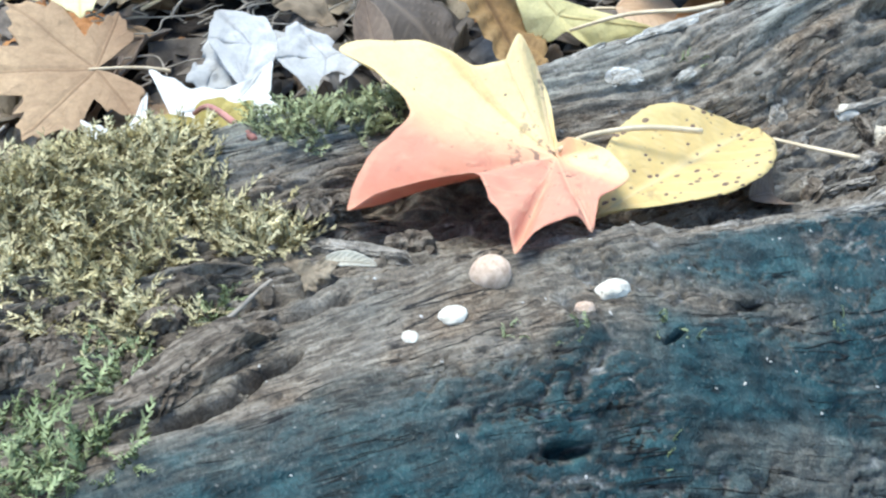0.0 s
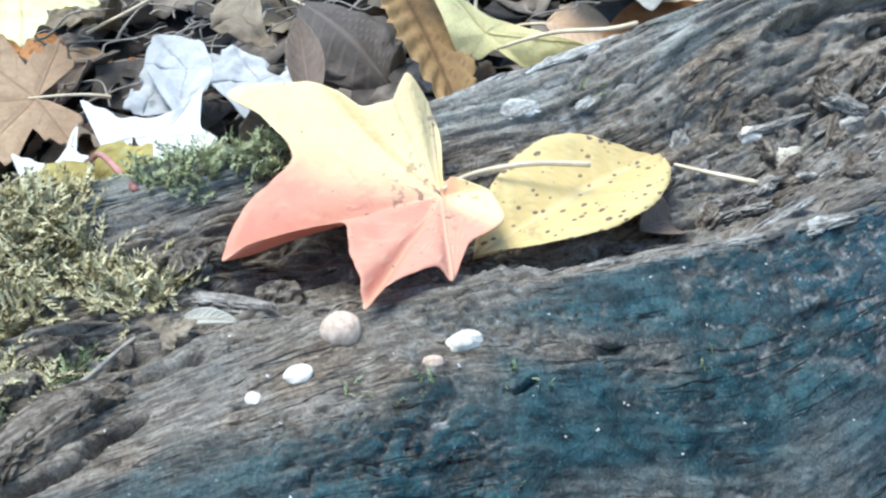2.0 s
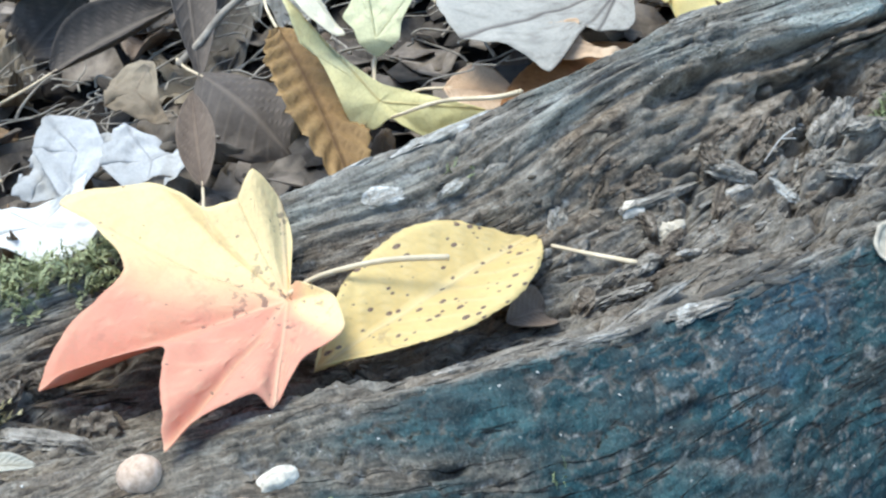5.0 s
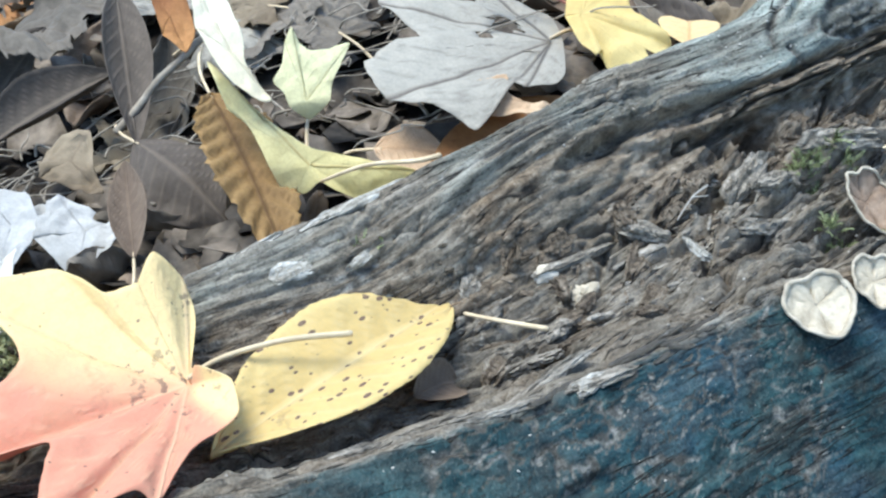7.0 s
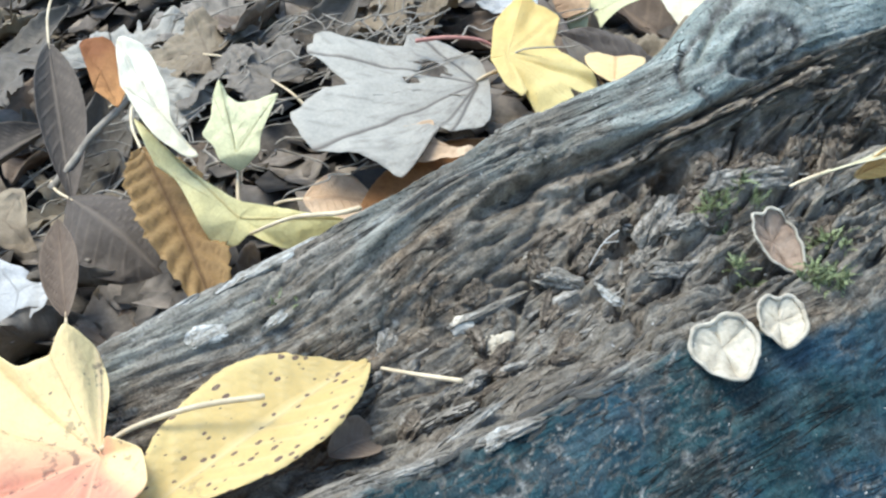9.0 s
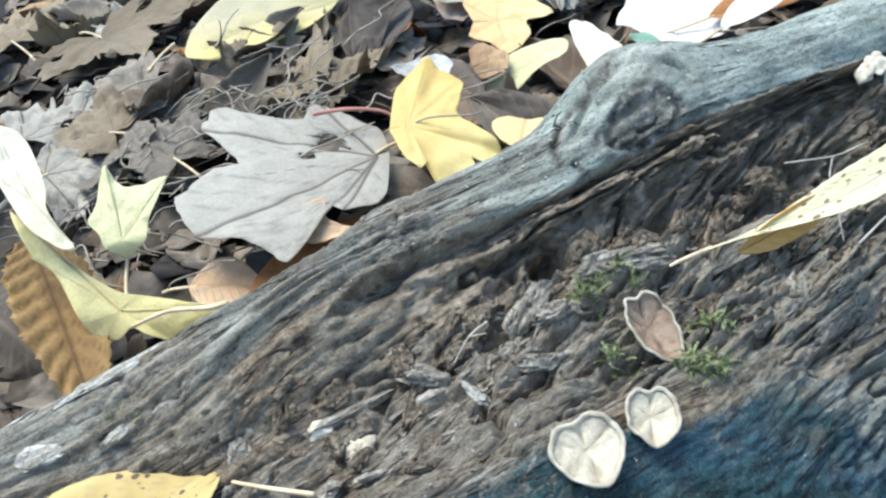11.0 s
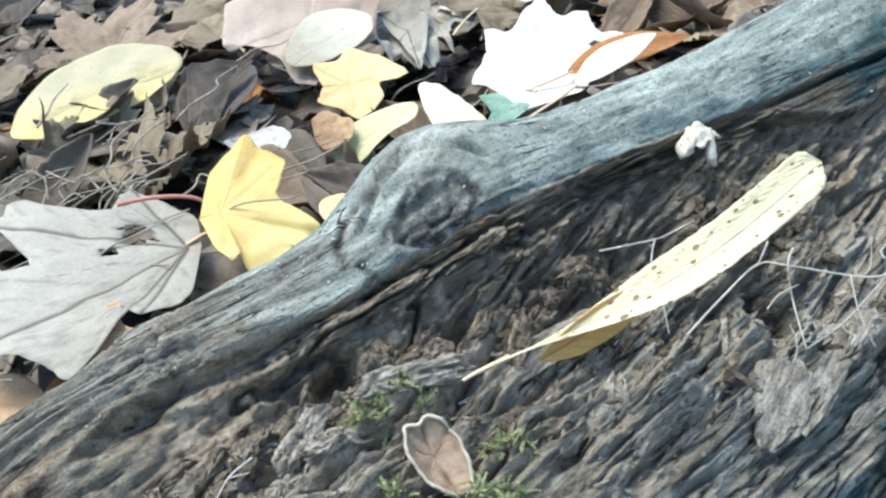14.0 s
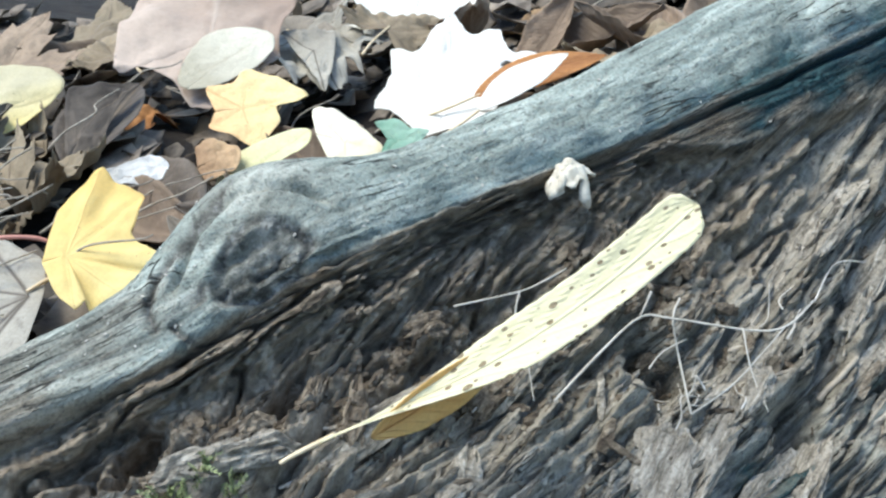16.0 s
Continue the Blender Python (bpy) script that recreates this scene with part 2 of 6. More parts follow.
YELLOW = leaf_material("lemon_yellow", (0.80, 0.70, 0.30), (0.91, 0.84, 0.48), vein=(0.6, 0.45, 0.16), spots=0.1, blotch=0.1, thin=0.38)
GOLD = leaf_material("golden_yellow", (0.88, 0.66, 0.24), (0.93, 0.80, 0.38), vein=(0.93, 0.74, 0.34), spots=0.3, spot=(0.4, 0.2, 0.1), vein_amount=0.2, relief=0.0012, blotch=0.1, thin=0.4)
ORANGE = leaf_material("pale_orange", (0.84, 0.55, 0.27), (0.90, 0.74, 0.38), vein=(0.62, 0.34, 0.14), spots=0.3, blotch=0.12)
PALE_GREEN = leaf_material("pale_yellow_green", (0.64, 0.60, 0.32), (0.80, 0.77, 0.47), vein=(0.45, 0.4, 0.16), blotch=0.12)
OCHRE_LEAF = leaf_material("ochre_brown", (0.22, 0.12, 0.04), (0.46, 0.30, 0.12), vein=(0.10, 0.055, 0.025), vein_amount=0.7, blotch=0.3, thin=0.2)
ORANGE_UNDER = leaf_material("orange_underside", (0.66, 0.36, 0.12), (0.80, 0.56, 0.20), vein=(0.6, 0.34, 0.14), blotch=0.12)
PEACH_LEAF = leaf_material("peach", (0.52, 0.32, 0.17), (0.80, 0.61, 0.40), vein=(0.5, 0.32, 0.18), blotch=0.15)
SILVER_LEAF = leaf_material("silvery", (0.48, 0.47, 0.43), (0.72, 0.71, 0.67), vein=(0.3, 0.29, 0.27), spots=0.1, blotch=0.15)
DARK_LEAF = leaf_material("dark_withered", (0.055, 0.044, 0.034), (0.15, 0.122, 0.095), vein=(0.25, 0.2, 0.15), blotch=0.3, thin=0.1, vary=0.3)
DUN_LEAF = leaf_material("dun_brown", (0.17, 0.125, 0.075), (0.36, 0.29, 0.19), vein=(0.2, 0.15, 0.11), spots=0.2, blotch=0.2, thin=0.2, vary=0.25)
PINK_LEAF = leaf_material("pinkish_tan", (0.34, 0.25, 0.19), (0.56, 0.45, 0.36), vein=(0.62, 0.54, 0.45), spots=0.3, spot=(0.2, 0.13, 0.1), vein_amount=0.4, blotch=0.15, thin=0.2)
DULL_YELLOW = leaf_material("dull_yellow", (0.88, 0.75, 0.33), (0.62, 0.56, 0.38), vein=(0.5, 0.42, 0.22), spots=0.45, spot=(0.25, 0.2, 0.14), blotch=0.12, thin=0.3)
CREAM_LEAF = leaf_material("cream", (0.78, 0.70, 0.48), (0.90, 0.84, 0.66), vein=(0.8, 0.72, 0.5), spots=0.1, blotch=0.08)
TORN_LEAF = leaf_material("torn_pale", (0.46, 0.42, 0.31), (0.70, 0.66, 0.53), vein=(0.36, 0.3, 0.2), blotch=0.15)
GREY_LEAF = leaf_material("weathered_grey", (0.31, 0.28, 0.225), (0.52, 0.485, 0.40), vein=(0.12, 0.10, 0.08), spots=0.25, spot=(0.03, 0.028, 0.03), vein_amount=0.95, blotch=0.15)
WHITE_LEAF = leaf_material("bleached_white", (0.76, 0.73, 0.63), (0.9, 0.88, 0.80), vein=(0.7, 0.66, 0.58), spots=0.1, blotch=0.06)
BROWN_LEAF = leaf_material("dull_brown", (0.12, 0.082, 0.056), (0.30, 0.225, 0.155), vein=(0.3, 0.22, 0.15), spots=0.3, blotch=0.3, thin=0.15, vary=0.35)
TAN_LEAF = leaf_material("tan_brown", (0.28, 0.17, 0.09), (0.52, 0.36, 0.20), vein=(0.22, 0.13, 0.07), spots=0.2, blotch=0.25, thin=0.2, vary=0.25)
RUST_LEAF = leaf_material("rust_brown", (0.26, 0.10, 0.035), (0.52, 0.26, 0.09), vein=(0.2, 0.09, 0.04), blotch=0.25, thin=0.25, vary=0.2)
ASH_LEAF = leaf_material("slate_grey", (0.11, 0.092, 0.068), (0.29, 0.25, 0.195), vein=(0.2, 0.17, 0.13), blotch=0.3, thin=0.12, vary=0.35)
OLIVE_LEAF = leaf_material("olive_yellow", (0.36, 0.28, 0.07), (0.58, 0.47, 0.15), vein=(0.3, 0.2, 0.06), spots=0.3, blotch=0.2)
GREEN_LEAF = leaf_material("grey_green", (0.14, 0.30, 0.20), (0.36, 0.52, 0.40), vein=(0.5, 0.6, 0.45), blotch=0.1)
STALK_TAN = plain_material("tan_petiole", (0.5, 0.38, 0.22), (0.78, 0.64, 0.42), 90, 0.6, 0.0003)
STALK_RED = plain_material("reddish_petiole", (0.3, 0.12, 0.09), (0.5, 0.24, 0.18), 90, 0.6, 0.0003)

# ---- noise and small mesh helpers ----
_rng = np.random.RandomState(7)
_perm = np.tile(_rng.permutation(256), 4)
_grad = _rng.normal(size=(256, 3))
_grad /= np.linalg.norm(_grad, axis=1)[:, None]
_gx, _gy, _gz = (np.ascontiguousarray(_grad[:, i]) for i in range(3))


def gnoise(p):
    """Gradient noise of an array of places, about -0.7 to 0.7."""
    i = np.floor(p).astype(int)
    f = p - i
    w = f * f * f * (f * (f * 6 - 15) + 10)
    i &= 255
    total = 0.0
    for dx in (0, 1):
        for dy in (0, 1):
            for dz in (0, 1):
                h = _perm[_perm[_perm[i[..., 0] + dx] + i[..., 1] + dy] + i[..., 2] + dz]
                d = _gx[h] * (f[..., 0] - dx) + _gy[h] * (f[..., 1] - dy) + _gz[h] * (f[..., 2] - dz)
                wx = w[..., 0] if dx else 1 - w[..., 0]
                wy = w[..., 1] if dy else 1 - w[..., 1]
                wz = w[..., 2] if dz else 1 - w[..., 2]
                total = total + d * wx * wy * wz
    return total


def fbm(p, octaves=4, gain=0.5):
    total, amp = 0.0, 1.0
    for _ in range(octaves):
        total = total + amp * gnoise(p)
        p, amp = p * 2.03 + 17.3, amp * gain
    return total


def cells(u, v, seed=0):
    """Cell noise in a plane: distances to the nearest and the next point, and the nearest cell's random number."""
    iu, iv = np.floor(u).astype(int), np.floor(v).astype(int)
    near = np.full(u.shape, 9.0)
    after = near.copy()
    pick = np.zeros(u.shape)
    for du in (-1, 0, 1):
        for dv in (-1, 0, 1):
            h = _perm[(_perm[(iu + du + seed) & 255] + iv + dv) & 255]
            pu, pv = iu + du + _perm[h] / 255.0, iv + dv + _perm[h + 1] / 255.0
            d = np.hypot(pu - u, pv - v)
            closer = d < near
            after = np.where(closer, near, np.minimum(after, d))
            pick = np.where(closer, _perm[h + 2] / 255.0, pick)
            near = np.where(closer, d, near)
    return near, after, pick


def smooth(a, b, x):
    t = np.clip((x - a) / (b - a), 0, 1)
    return t * t * (3 - 2 * t)


def spline(xs, ys, x):
    """A smooth curve through stations."""
    xs, ys, x = np.asarray(xs, float), np.asarray(ys, float), np.asarray(x, float)
    m = np.gradient(ys, xs)
    k = np.clip(np.searchsorted(xs, x) - 1, 0, len(xs) - 2)
    h = xs[k + 1] - xs[k]
    t = np.clip((x - xs[k]) / h, 0, 1)
    return ys[k] * (1 + 2 * t) * (1 - t) ** 2 + m[k] * h * t * (1 - t) ** 2 + ys[k + 1] * t * t * (3 - 2 * t) + m[k + 1] * h * t * t * (t - 1)


def mesh_of(name, verts, faces, smooth_faces=True):
    me = bpy.data.meshes.new(name)
    me.from_pydata([tuple(v) for v in verts], [], [tuple(f) for f in faces])
    if smooth_faces:
        me.shade_smooth()
    return me


def grid_faces(rows, cols, wrap=False):
    r, c = np.meshgrid(np.arange(rows - 1), np.arange(cols if wrap else cols - 1), indexing="ij")
    d = (c + 1) % cols
    return np.stack([r * cols + c, r * cols + d, (r + 1) * cols + d, (r + 1) * cols + c], -1).reshape(-1, 4)


def attribute(me, name, values, kind="FLOAT"):
    a = me.attributes.new(name, kind, "POINT")
    a.data.foreach_set("value" if kind == "FLOAT" else "vector", np.asarray(values, np.float32).ravel())


def mesh_part(name, me, material, parent=None, label=""):
    me.materials.clear()
    me.materials.append(material)
    ob = new(name, me)
    ob.parent = parent
    if label:
        ob["label"] = label
    return ob


def thing(name, label, category, group="", kind="", at=None):
    ob = new(name)
    ob.empty_display_size = 0.01
    if at is not None:
        ob.matrix_basis = at
    return tagged(ob, label, category, group, kind)


# ---- the fallen log ----
# Lines that run along the log, from its far foot over the ridge and the rotten
# hollow to its near foot: y and z at each station along x.
STATIONS = (-0.16, 0.0, 0.1, 0.2, 0.3, 0.4, 0.5, 0.6, 0.75, 0.95)
far_foot = (0.46, 0.43, 0.45, 0.46, 0.47, 0.49, 0.50, 0.51, 0.54, 0.58), (-0.06,) * 10
crest = (0.35, 0.34, 0.372, 0.398, 0.413, 0.424, 0.428, 0.432, 0.455, 0.49), (0.088, 0.094, 0.078, 0.072, 0.075, 0.083, 0.087, 0.086, 0.082, 0.08)
ridge_lip = (0.31, 0.305, 0.345, 0.360, 0.391, 0.391, 0.396, 0.397, 0.405, 0.43), (0.096, 0.097, 0.077, 0.070, 0.078, 0.0765, 0.078, 0.072, 0.066, 0.06)
hollow_far = (0.28, 0.285, 0.315, 0.335, 0.354, 0.376, 0.384, 0.384, 0.39, 0.41), (0.095, 0.094, 0.062, 0.044, 0.046, 0.058, 0.057, 0.050, 0.038, 0.03)
hollow_near = (0.255, 0.262, 0.275, 0.297, 0.314, 0.333, 0.352, 0.352, 0.358, 0.38), (0.094, 0.090, 0.070, 0.041, 0.041, 0.046, 0.014, 0.004, 0.0, -0.005)
near_lip = (0.215, 0.235, 0.250, 0.266, 0.285, 0.302, 0.322, 0.322, 0.330, 0.35), (0.090, 0.092, 0.088, 0.061, 0.046, 0.034, -0.003, -0.024, -0.03, -0.04)
flank = (0.175, 0.195, 0.205, 0.218, 0.250, 0.270, 0.290, 0.290, 0.300, 0.32), (0.075, 0.090, 0.076, 0.030, 0.018, 0.003, -0.033, -0.05, -0.06, -0.07)
flank_low = (0.130, 0.150, 0.165, 0.180, 0.210, 0.225, 0.245, 0.245, 0.25, 0.27), (0.02, 0.05, 0.022, -0.025, -0.035, -0.05, -0.08, -0.095, -0.10, -0.11)
near_foot = (0.11, 0.12, 0.13, 0.14, 0.17, 0.19, 0.20, 0.20, 0.21, 0.23), (-0.14,) * 10
LINES = (far_foot, crest, ridge_lip, hollow_far, hollow_near, near_lip, flank, flank_low, near_foot)
ROWS_BETWEEN = (16, 48, 50, 78, 66, 68, 64, 12)
# Holes and splits: x, y, half-length, half-width, depth, turn.
HOLES = (
    (-0.004, 0.2135, 0.017, 0.0036, 0.016, 0.25),
    (0.0145, 0.2225, 0.010, 0.0032, 0.012, 0.3),
    (0.0788, 0.1895, 0.007, 0.0017, 0.010, 0.05),
    (0.154, 0.231, 0.008, 0.0016, 0.005, 0.3),
    (0.1227, 0.2171, 0.006, 0.0011, 0.005, 0.5),
    (0.383, 0.3745, 0.013, 0.006, 0.024, 0.3),
    (0.300, 0.383, 0.013, 0.0025, 0.005, 0.35),
    (0.425, 0.370, 0.016, 0.005, 0.014, 0.2),
    (0.558, 0.352, 0.010, 0.010, 0.022, 0.5),
    (0.532, 0.372, 0.010, 0.007, 0.014, 0.4),
    (0.590, 0.320, 0.016, 0.007, 0.016, 0.5),
    (0.238, 0.246, 0.013, 0.003, 0.004, 0.2),
    (0.620, 0.333, 0.020, 0.006, 0.014, 0.4),
)


def log_surface():
    cols = np.r_[np.linspace(-0.16, -0.075, 30)[:-1], np.linspace(-0.075, 0.74, 900)[:-1], np.linspace(0.74, 0.95, 70)]
    ks = np.concatenate([k + np.arange(n) / n for k, n in enumerate(ROWS_BETWEEN)] + [[8.0]])
    ys = np.stack([spline(STATIONS, line[0], cols) for line in LINES], 1)
    zs = np.stack([spline(STATIONS, line[1], cols) for line in LINES], 1)

    def across(v):
        out = np.empty((len(cols), len(ks)))
        i = np.clip(ks.astype(int), 0, 7)
        t = ks - i
        a, b = v[:, i], v[:, i + 1]
        before, after = v[:, np.clip(i - 1, 0, 8)], v[:, np.clip(i + 2, 0, 8)]
        ma, mb = 0.38 * (b - before), 0.38 * (after - a)
        out[:] = a * (1 + 2 * t) * (1 - t) ** 2 + ma * t * (1 - t) ** 2 + b * t * t * (3 - 2 * t) + mb * t * t * (t - 1)
        return out

    y, z = across(ys), across(zs)
    x = np.repeat(cols[:, None], len(ks), 1)
    k = np.repeat(ks[None], len(cols), 0)
    # distance across the log, with the same lines all along it
    steps = np.hypot(np.diff(y, axis=1), np.diff(z, axis=1)).mean(0)
    line_run = np.r_[0, np.cumsum(steps)]
    run = np.repeat((line_run - line_run[int(sum(ROWS_BETWEEN[:5]))])[None], len(cols), 0)
    ty, tz = np.gradient(y, axis=1), np.gradient(z, axis=1)
    ln = np.hypot(ty, tz) + 1e-9
    ny, nz = tz / ln, -ty / ln
    flip = np.sign(nz.mean())
    ny, nz = ny * flip, nz * flip
    mid = np.argmin(np.hypot(x - 0.4435, y - 0.3985) + 9 * (k > 2.2))
    run_eye = run.ravel()[mid]
    # where the wood is rotten, where it is smooth
    wob = 0.18 * fbm(np.stack([x * 22, y * 22, z * 22], -1), 3)
    sound = 0.9 * smooth(0.57, 0.64, x) + 0.85 * (1 - smooth(0.25, 0.33, x + 0.03 * wob)) * smooth(0.10, 0.14, x)
    inner = smooth(1.95, 2.2, k + wob - sound) * (1 - smooth(4.75, 5.05, k + wob))
    open_face = smooth(0.40, 0.50, x) * smooth(4.6, 5.0, k) * (1 - smooth(6.1, 6.7, k + wob + 0.3 * (x - 0.5)))
    rot = np.clip(inner + 0.85 * open_face, 0, 1)
    p3 = np.stack([x, y, z], -1)
    # in the broken part the fibres run at a slant to the ridge
    skew = 0.32 * np.clip(x - 0.40, 0, 1) * smooth(2.1, 2.7, k)
    gr = np.stack([x * 45, run * 300, 0 * x], -1)
    coarse = np.stack([x * 12, run * 55, 0 * x + 3.1], -1)
    d = 0.0025 * fbm(p3 * 17, 3) + 0.0009 * fbm(gr, 4, 0.6) * (1 - 0.4 * rot) + 0.0016 * fbm(coarse, 3) * (1 - 0.3 * rot)
    # broken wood in the hollow: torn blocks along the grain with gaps between them
    warp, warp2 = 0.7 * fbm(p3 * 60 + 5, 3), 0.9 * fbm(p3 * 75 + 55, 3)
    loose = rot * (0.42 + 0.5 * smooth(0.27, 0.38, x))
    turned = run + skew
    body = np.stack([x * 17, turned * 62, z * 25], -1)
    d += loose * (0.0125 * fbm(body * 0.8 + 7, 5, 0.58) - 0.012 * (1 - 0.5 * smooth(0.42, 0.5, x)) * smooth(0.09, 0.0, np.abs(fbm(body * 0.8 + 71, 3, 0.45))))
    # layers that broke off in steps, long plates to the right, short ones to the left
    slabs = smooth(0.42, 0.50, x)
    for along, over, high, steps, seed, lot in ((5, 30, 0.016, 5.0, 3.3, 0.35 + 0.65 * slabs), (26, 110, 0.008, 5.0, 8.8, 1 - 0.6 * slabs), (15, 170, 0.005, 4.0, 27.1, 1.0)):
        q = 0.9 * fbm(np.stack([x * along, turned * over, 0 * x + seed], -1) + 0.25 * np.stack([warp, warp2, 0 * x], -1), 3, 0.55) * steps
        d += lot * loose * high * (np.floor(q) + smooth(0.62, 1.0, q - np.floor(q)) + 0.15 * (q - np.floor(q))) / steps
    shred = np.stack([x * 38, turned * 330, 0 * x + 9], -1)
    d += rot * (0.0026 * fbm(shred, 4, 0.6) - 0.003 * smooth(0.12, 0.0, np.abs(fbm(shred * np.array([0.35, 0.4, 1]) + 31, 2))))
    under = rot * smooth(0.30, 0.36, x) * (1 - smooth(0.60, 0.68, x)) * smooth(2.1, 2.3, k) * (1 - smooth(3.3, 3.9, k + wob))
    clod = fbm(p3 * 95 + 21, 4, 0.6)
    d += under * (0.0085 * np.abs(clod) + 0.003 * np.floor(fbm(p3 * 60 + 3, 2) * 5) / 2 - 0.003)
    # long grooves in the far ridge
    groove = fbm(np.stack([x * 7, run * 85, 0 * x + 77], -1), 3, 0.6)
    furrow = smooth(0.95, 1.2, k) * (1 - smooth(2.8, 3.1, k)) * (1 - smooth(0.34, 0.46, x)) * (1 - rot)
    # darker colour along the floors of the grooves
    groove_dark = 0.8 * furrow * smooth(0.05, 0.015, np.abs(groove))
    d += 0.0085 * (np.abs(groove) - 0.15) * smooth(0.95, 1.2, k) * (1 - smooth(2.8, 3.1, k)) * (1 - smooth(0.30, 0.42, x)) * (1 - rot)
    # thin plates and cracks of the sound wood
    gate = smooth(-0.05, 0.2, fbm(p3 * 16 + 40, 2))
    skin = (1 - rot) * smooth(0.9, 1.1, k)
    for along, over, deep, seed in ((15, 75, 0.0022, 30), (38, 190, 0.0012, 44)):
        f1, f2, pick = cells(x * along + 0.5 * warp, run * over + 0.9 * warp2, seed)
        # the same darker colour along the cracks between plates
        groove_dark = np.maximum(groove_dark, 0.85 * skin * gate * smooth(0.06, 0.02, f2 - f1) * smooth(4.8, 5.0, k))
        d += skin * (deep * 0.45 * (pick - 0.5) * smooth(0.0, 0.2, f2 - f1) - deep * gate * smooth(0.10, 0.0, f2 - f1)) * (1 - 0.55 * smooth(0.16, 0.26, x) * (k > 4.9)) * (1 - 0.6 * smooth(0.42, 0.5, x) * (k < 2.2))
    scab = fbm(p3 * 85 + 13, 4, 0.55)
    d += 0.0026 * (np.abs(scab) - 0.18) * smooth(4.9, 5.1, k) * (1 - rot) * smooth(0.02, 0.12, x)
    # the ridge's edge hangs over the hollow
    d -= 0.0055 * np.exp(-(((k - 2.22 + 0.3 * wob) / 0.10) ** 2)) * smooth(0.27, 0.33, x) * (1 - smooth(0.58, 0.64, x))
    # the knot on the far ridge
    kx, ky = x - 0.454, y - 0.423
    r = np.hypot(kx / 0.044, ky / 0.042)
    d += 0.019 * np.exp(-(r ** 2) * 1.3) * smooth(0.6, 0.9, k)
    ring = np.hypot((x - 0.4435) / 0.018, (run - run_eye) / 0.010)
    eye = ring + 0.25 * fbm(p3 * 60, 3)
    about = np.arctan2((run - run_eye) / 0.010, (x - 0.4435) / 0.018)
    face = (k < 3) * smooth(0.8, 1.0, k)
    d += face * (0.0006 * np.sin(eye * 9 + about) * np.exp(-((ring / 1.9) ** 2)) - 0.0024 * smooth(1.0, 0.8, eye) + 0.0022 * smooth(0.6, 0.35, np.hypot((x - 0.4345) / 0.009, (run - run_eye) / 0.011)) + 0.0014 * fbm(p3 * 150, 3) * smooth(1.0, 0.8, eye) + 0.0010 * np.exp(-(((eye - 1.15) / 0.16) ** 2)) - 0.006 * np.exp(-(((ring - 1.85 - 0.2 * fbm(p3 * 40, 2)) / 0.10) ** 2)) * smooth(0.35, 0.7, -np.sin(about)))
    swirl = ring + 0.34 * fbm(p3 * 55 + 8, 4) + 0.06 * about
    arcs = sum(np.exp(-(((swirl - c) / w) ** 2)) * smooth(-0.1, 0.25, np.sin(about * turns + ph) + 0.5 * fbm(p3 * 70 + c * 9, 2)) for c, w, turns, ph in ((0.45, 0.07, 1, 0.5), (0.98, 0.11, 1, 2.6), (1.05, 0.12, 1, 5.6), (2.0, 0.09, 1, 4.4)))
    d -= face * 0.0024 * np.clip(arcs, 0, 1)
    # a long crack in the ridge at its right end
    line = run - np.interp(2.25, ks, run[0]) + 0.002 * fbm(np.stack([x * 40, 0 * x, 0 * x], -1), 2)
    d -= 0.008 * np.exp(-((line / 0.0013) ** 2)) * smooth(0.595, 0.64, x)
    for hx, hy, a, b, deep, turned in HOLES:
        u = (x - hx) * math.cos(turned) + (y - hy) * math.sin(turned)
        v = (y - hy) * math.cos(turned) - (x - hx) * math.sin(turned)
        q = np.hypot(u / a, v / b) + 0.35 * fbm(p3 * 120, 2)
        d -= deep * smooth(1.15, 0.4, q) * (k > 0.8) * (k < 7)
    d *= smooth(0.0, 0.6, k)
    y, z = y + ny * d, z + nz * d
    # masks of kinds of surface
    n1 = fbm(np.stack([x * 20, run * 34, 0 * x], -1), 4)
    n2 = fbm(np.stack([x * 50, run * 80, 0 * x + 5], -1), 4)
    near = smooth(4.95, 5.1, k + 0.12 * n2 - 0.4 * smooth(0.34, 0.40, x + 0.03 * n1) * (1 - smooth(0.48, 0.52, x)))
    low_bare = smooth(6.12, 6.3, k + 0.3 * n1) * smooth(0.10, 0.15, x) * (1 - smooth(0.21, 0.26, x))
    bare = np.exp(-(((k - 5.52 + 0.35 * n1) / 0.14) ** 2)) * (1 - smooth(0.10, 0.18, x + 0.08 * n1))
    left = 1 - smooth(0.068, 0.125, x + 0.06 * n1 + 0.11 * (k - 5.5))
    stain = near * np.clip(1 - 1.15 * bare - 0.84 * left * (1 - 0.70 * smooth(5.6, 5.85, k + 0.25 * n1) - (0.30 - 0.25 * smooth(0.035, 0.065, x)) * smooth(5.95, 6.15, k + 0.2 * n1)), 0, 1) * (1 - 0.45 * low_bare)
    stain *= 1 - 0.9 * open_face * smooth(-0.25, 0.1, n1 + 0.2 - 0.8 * smooth(5.7, 6.2, k))
    ridge = (1 - smooth(2.02, 2.12, k + 0.35 * wob)) * smooth(0.8, 1.0, k)
    end = smooth(0.54, 0.66, x + 0.10 * (k - 2) + 0.04 * n2)
    stain = np.clip(stain + ridge * (0.72 * smooth(0.36, 0.46, x) * (1 - end) * (1 - 0.8 * np.exp(-(r ** 2) * 1.6)) * smooth(1.62, 1.98, k + 0.25 * n2) + 0.08 * end + 0.85 * end * smooth(1.68, 2.0, k + 0.25 * n2)), 0, 1)
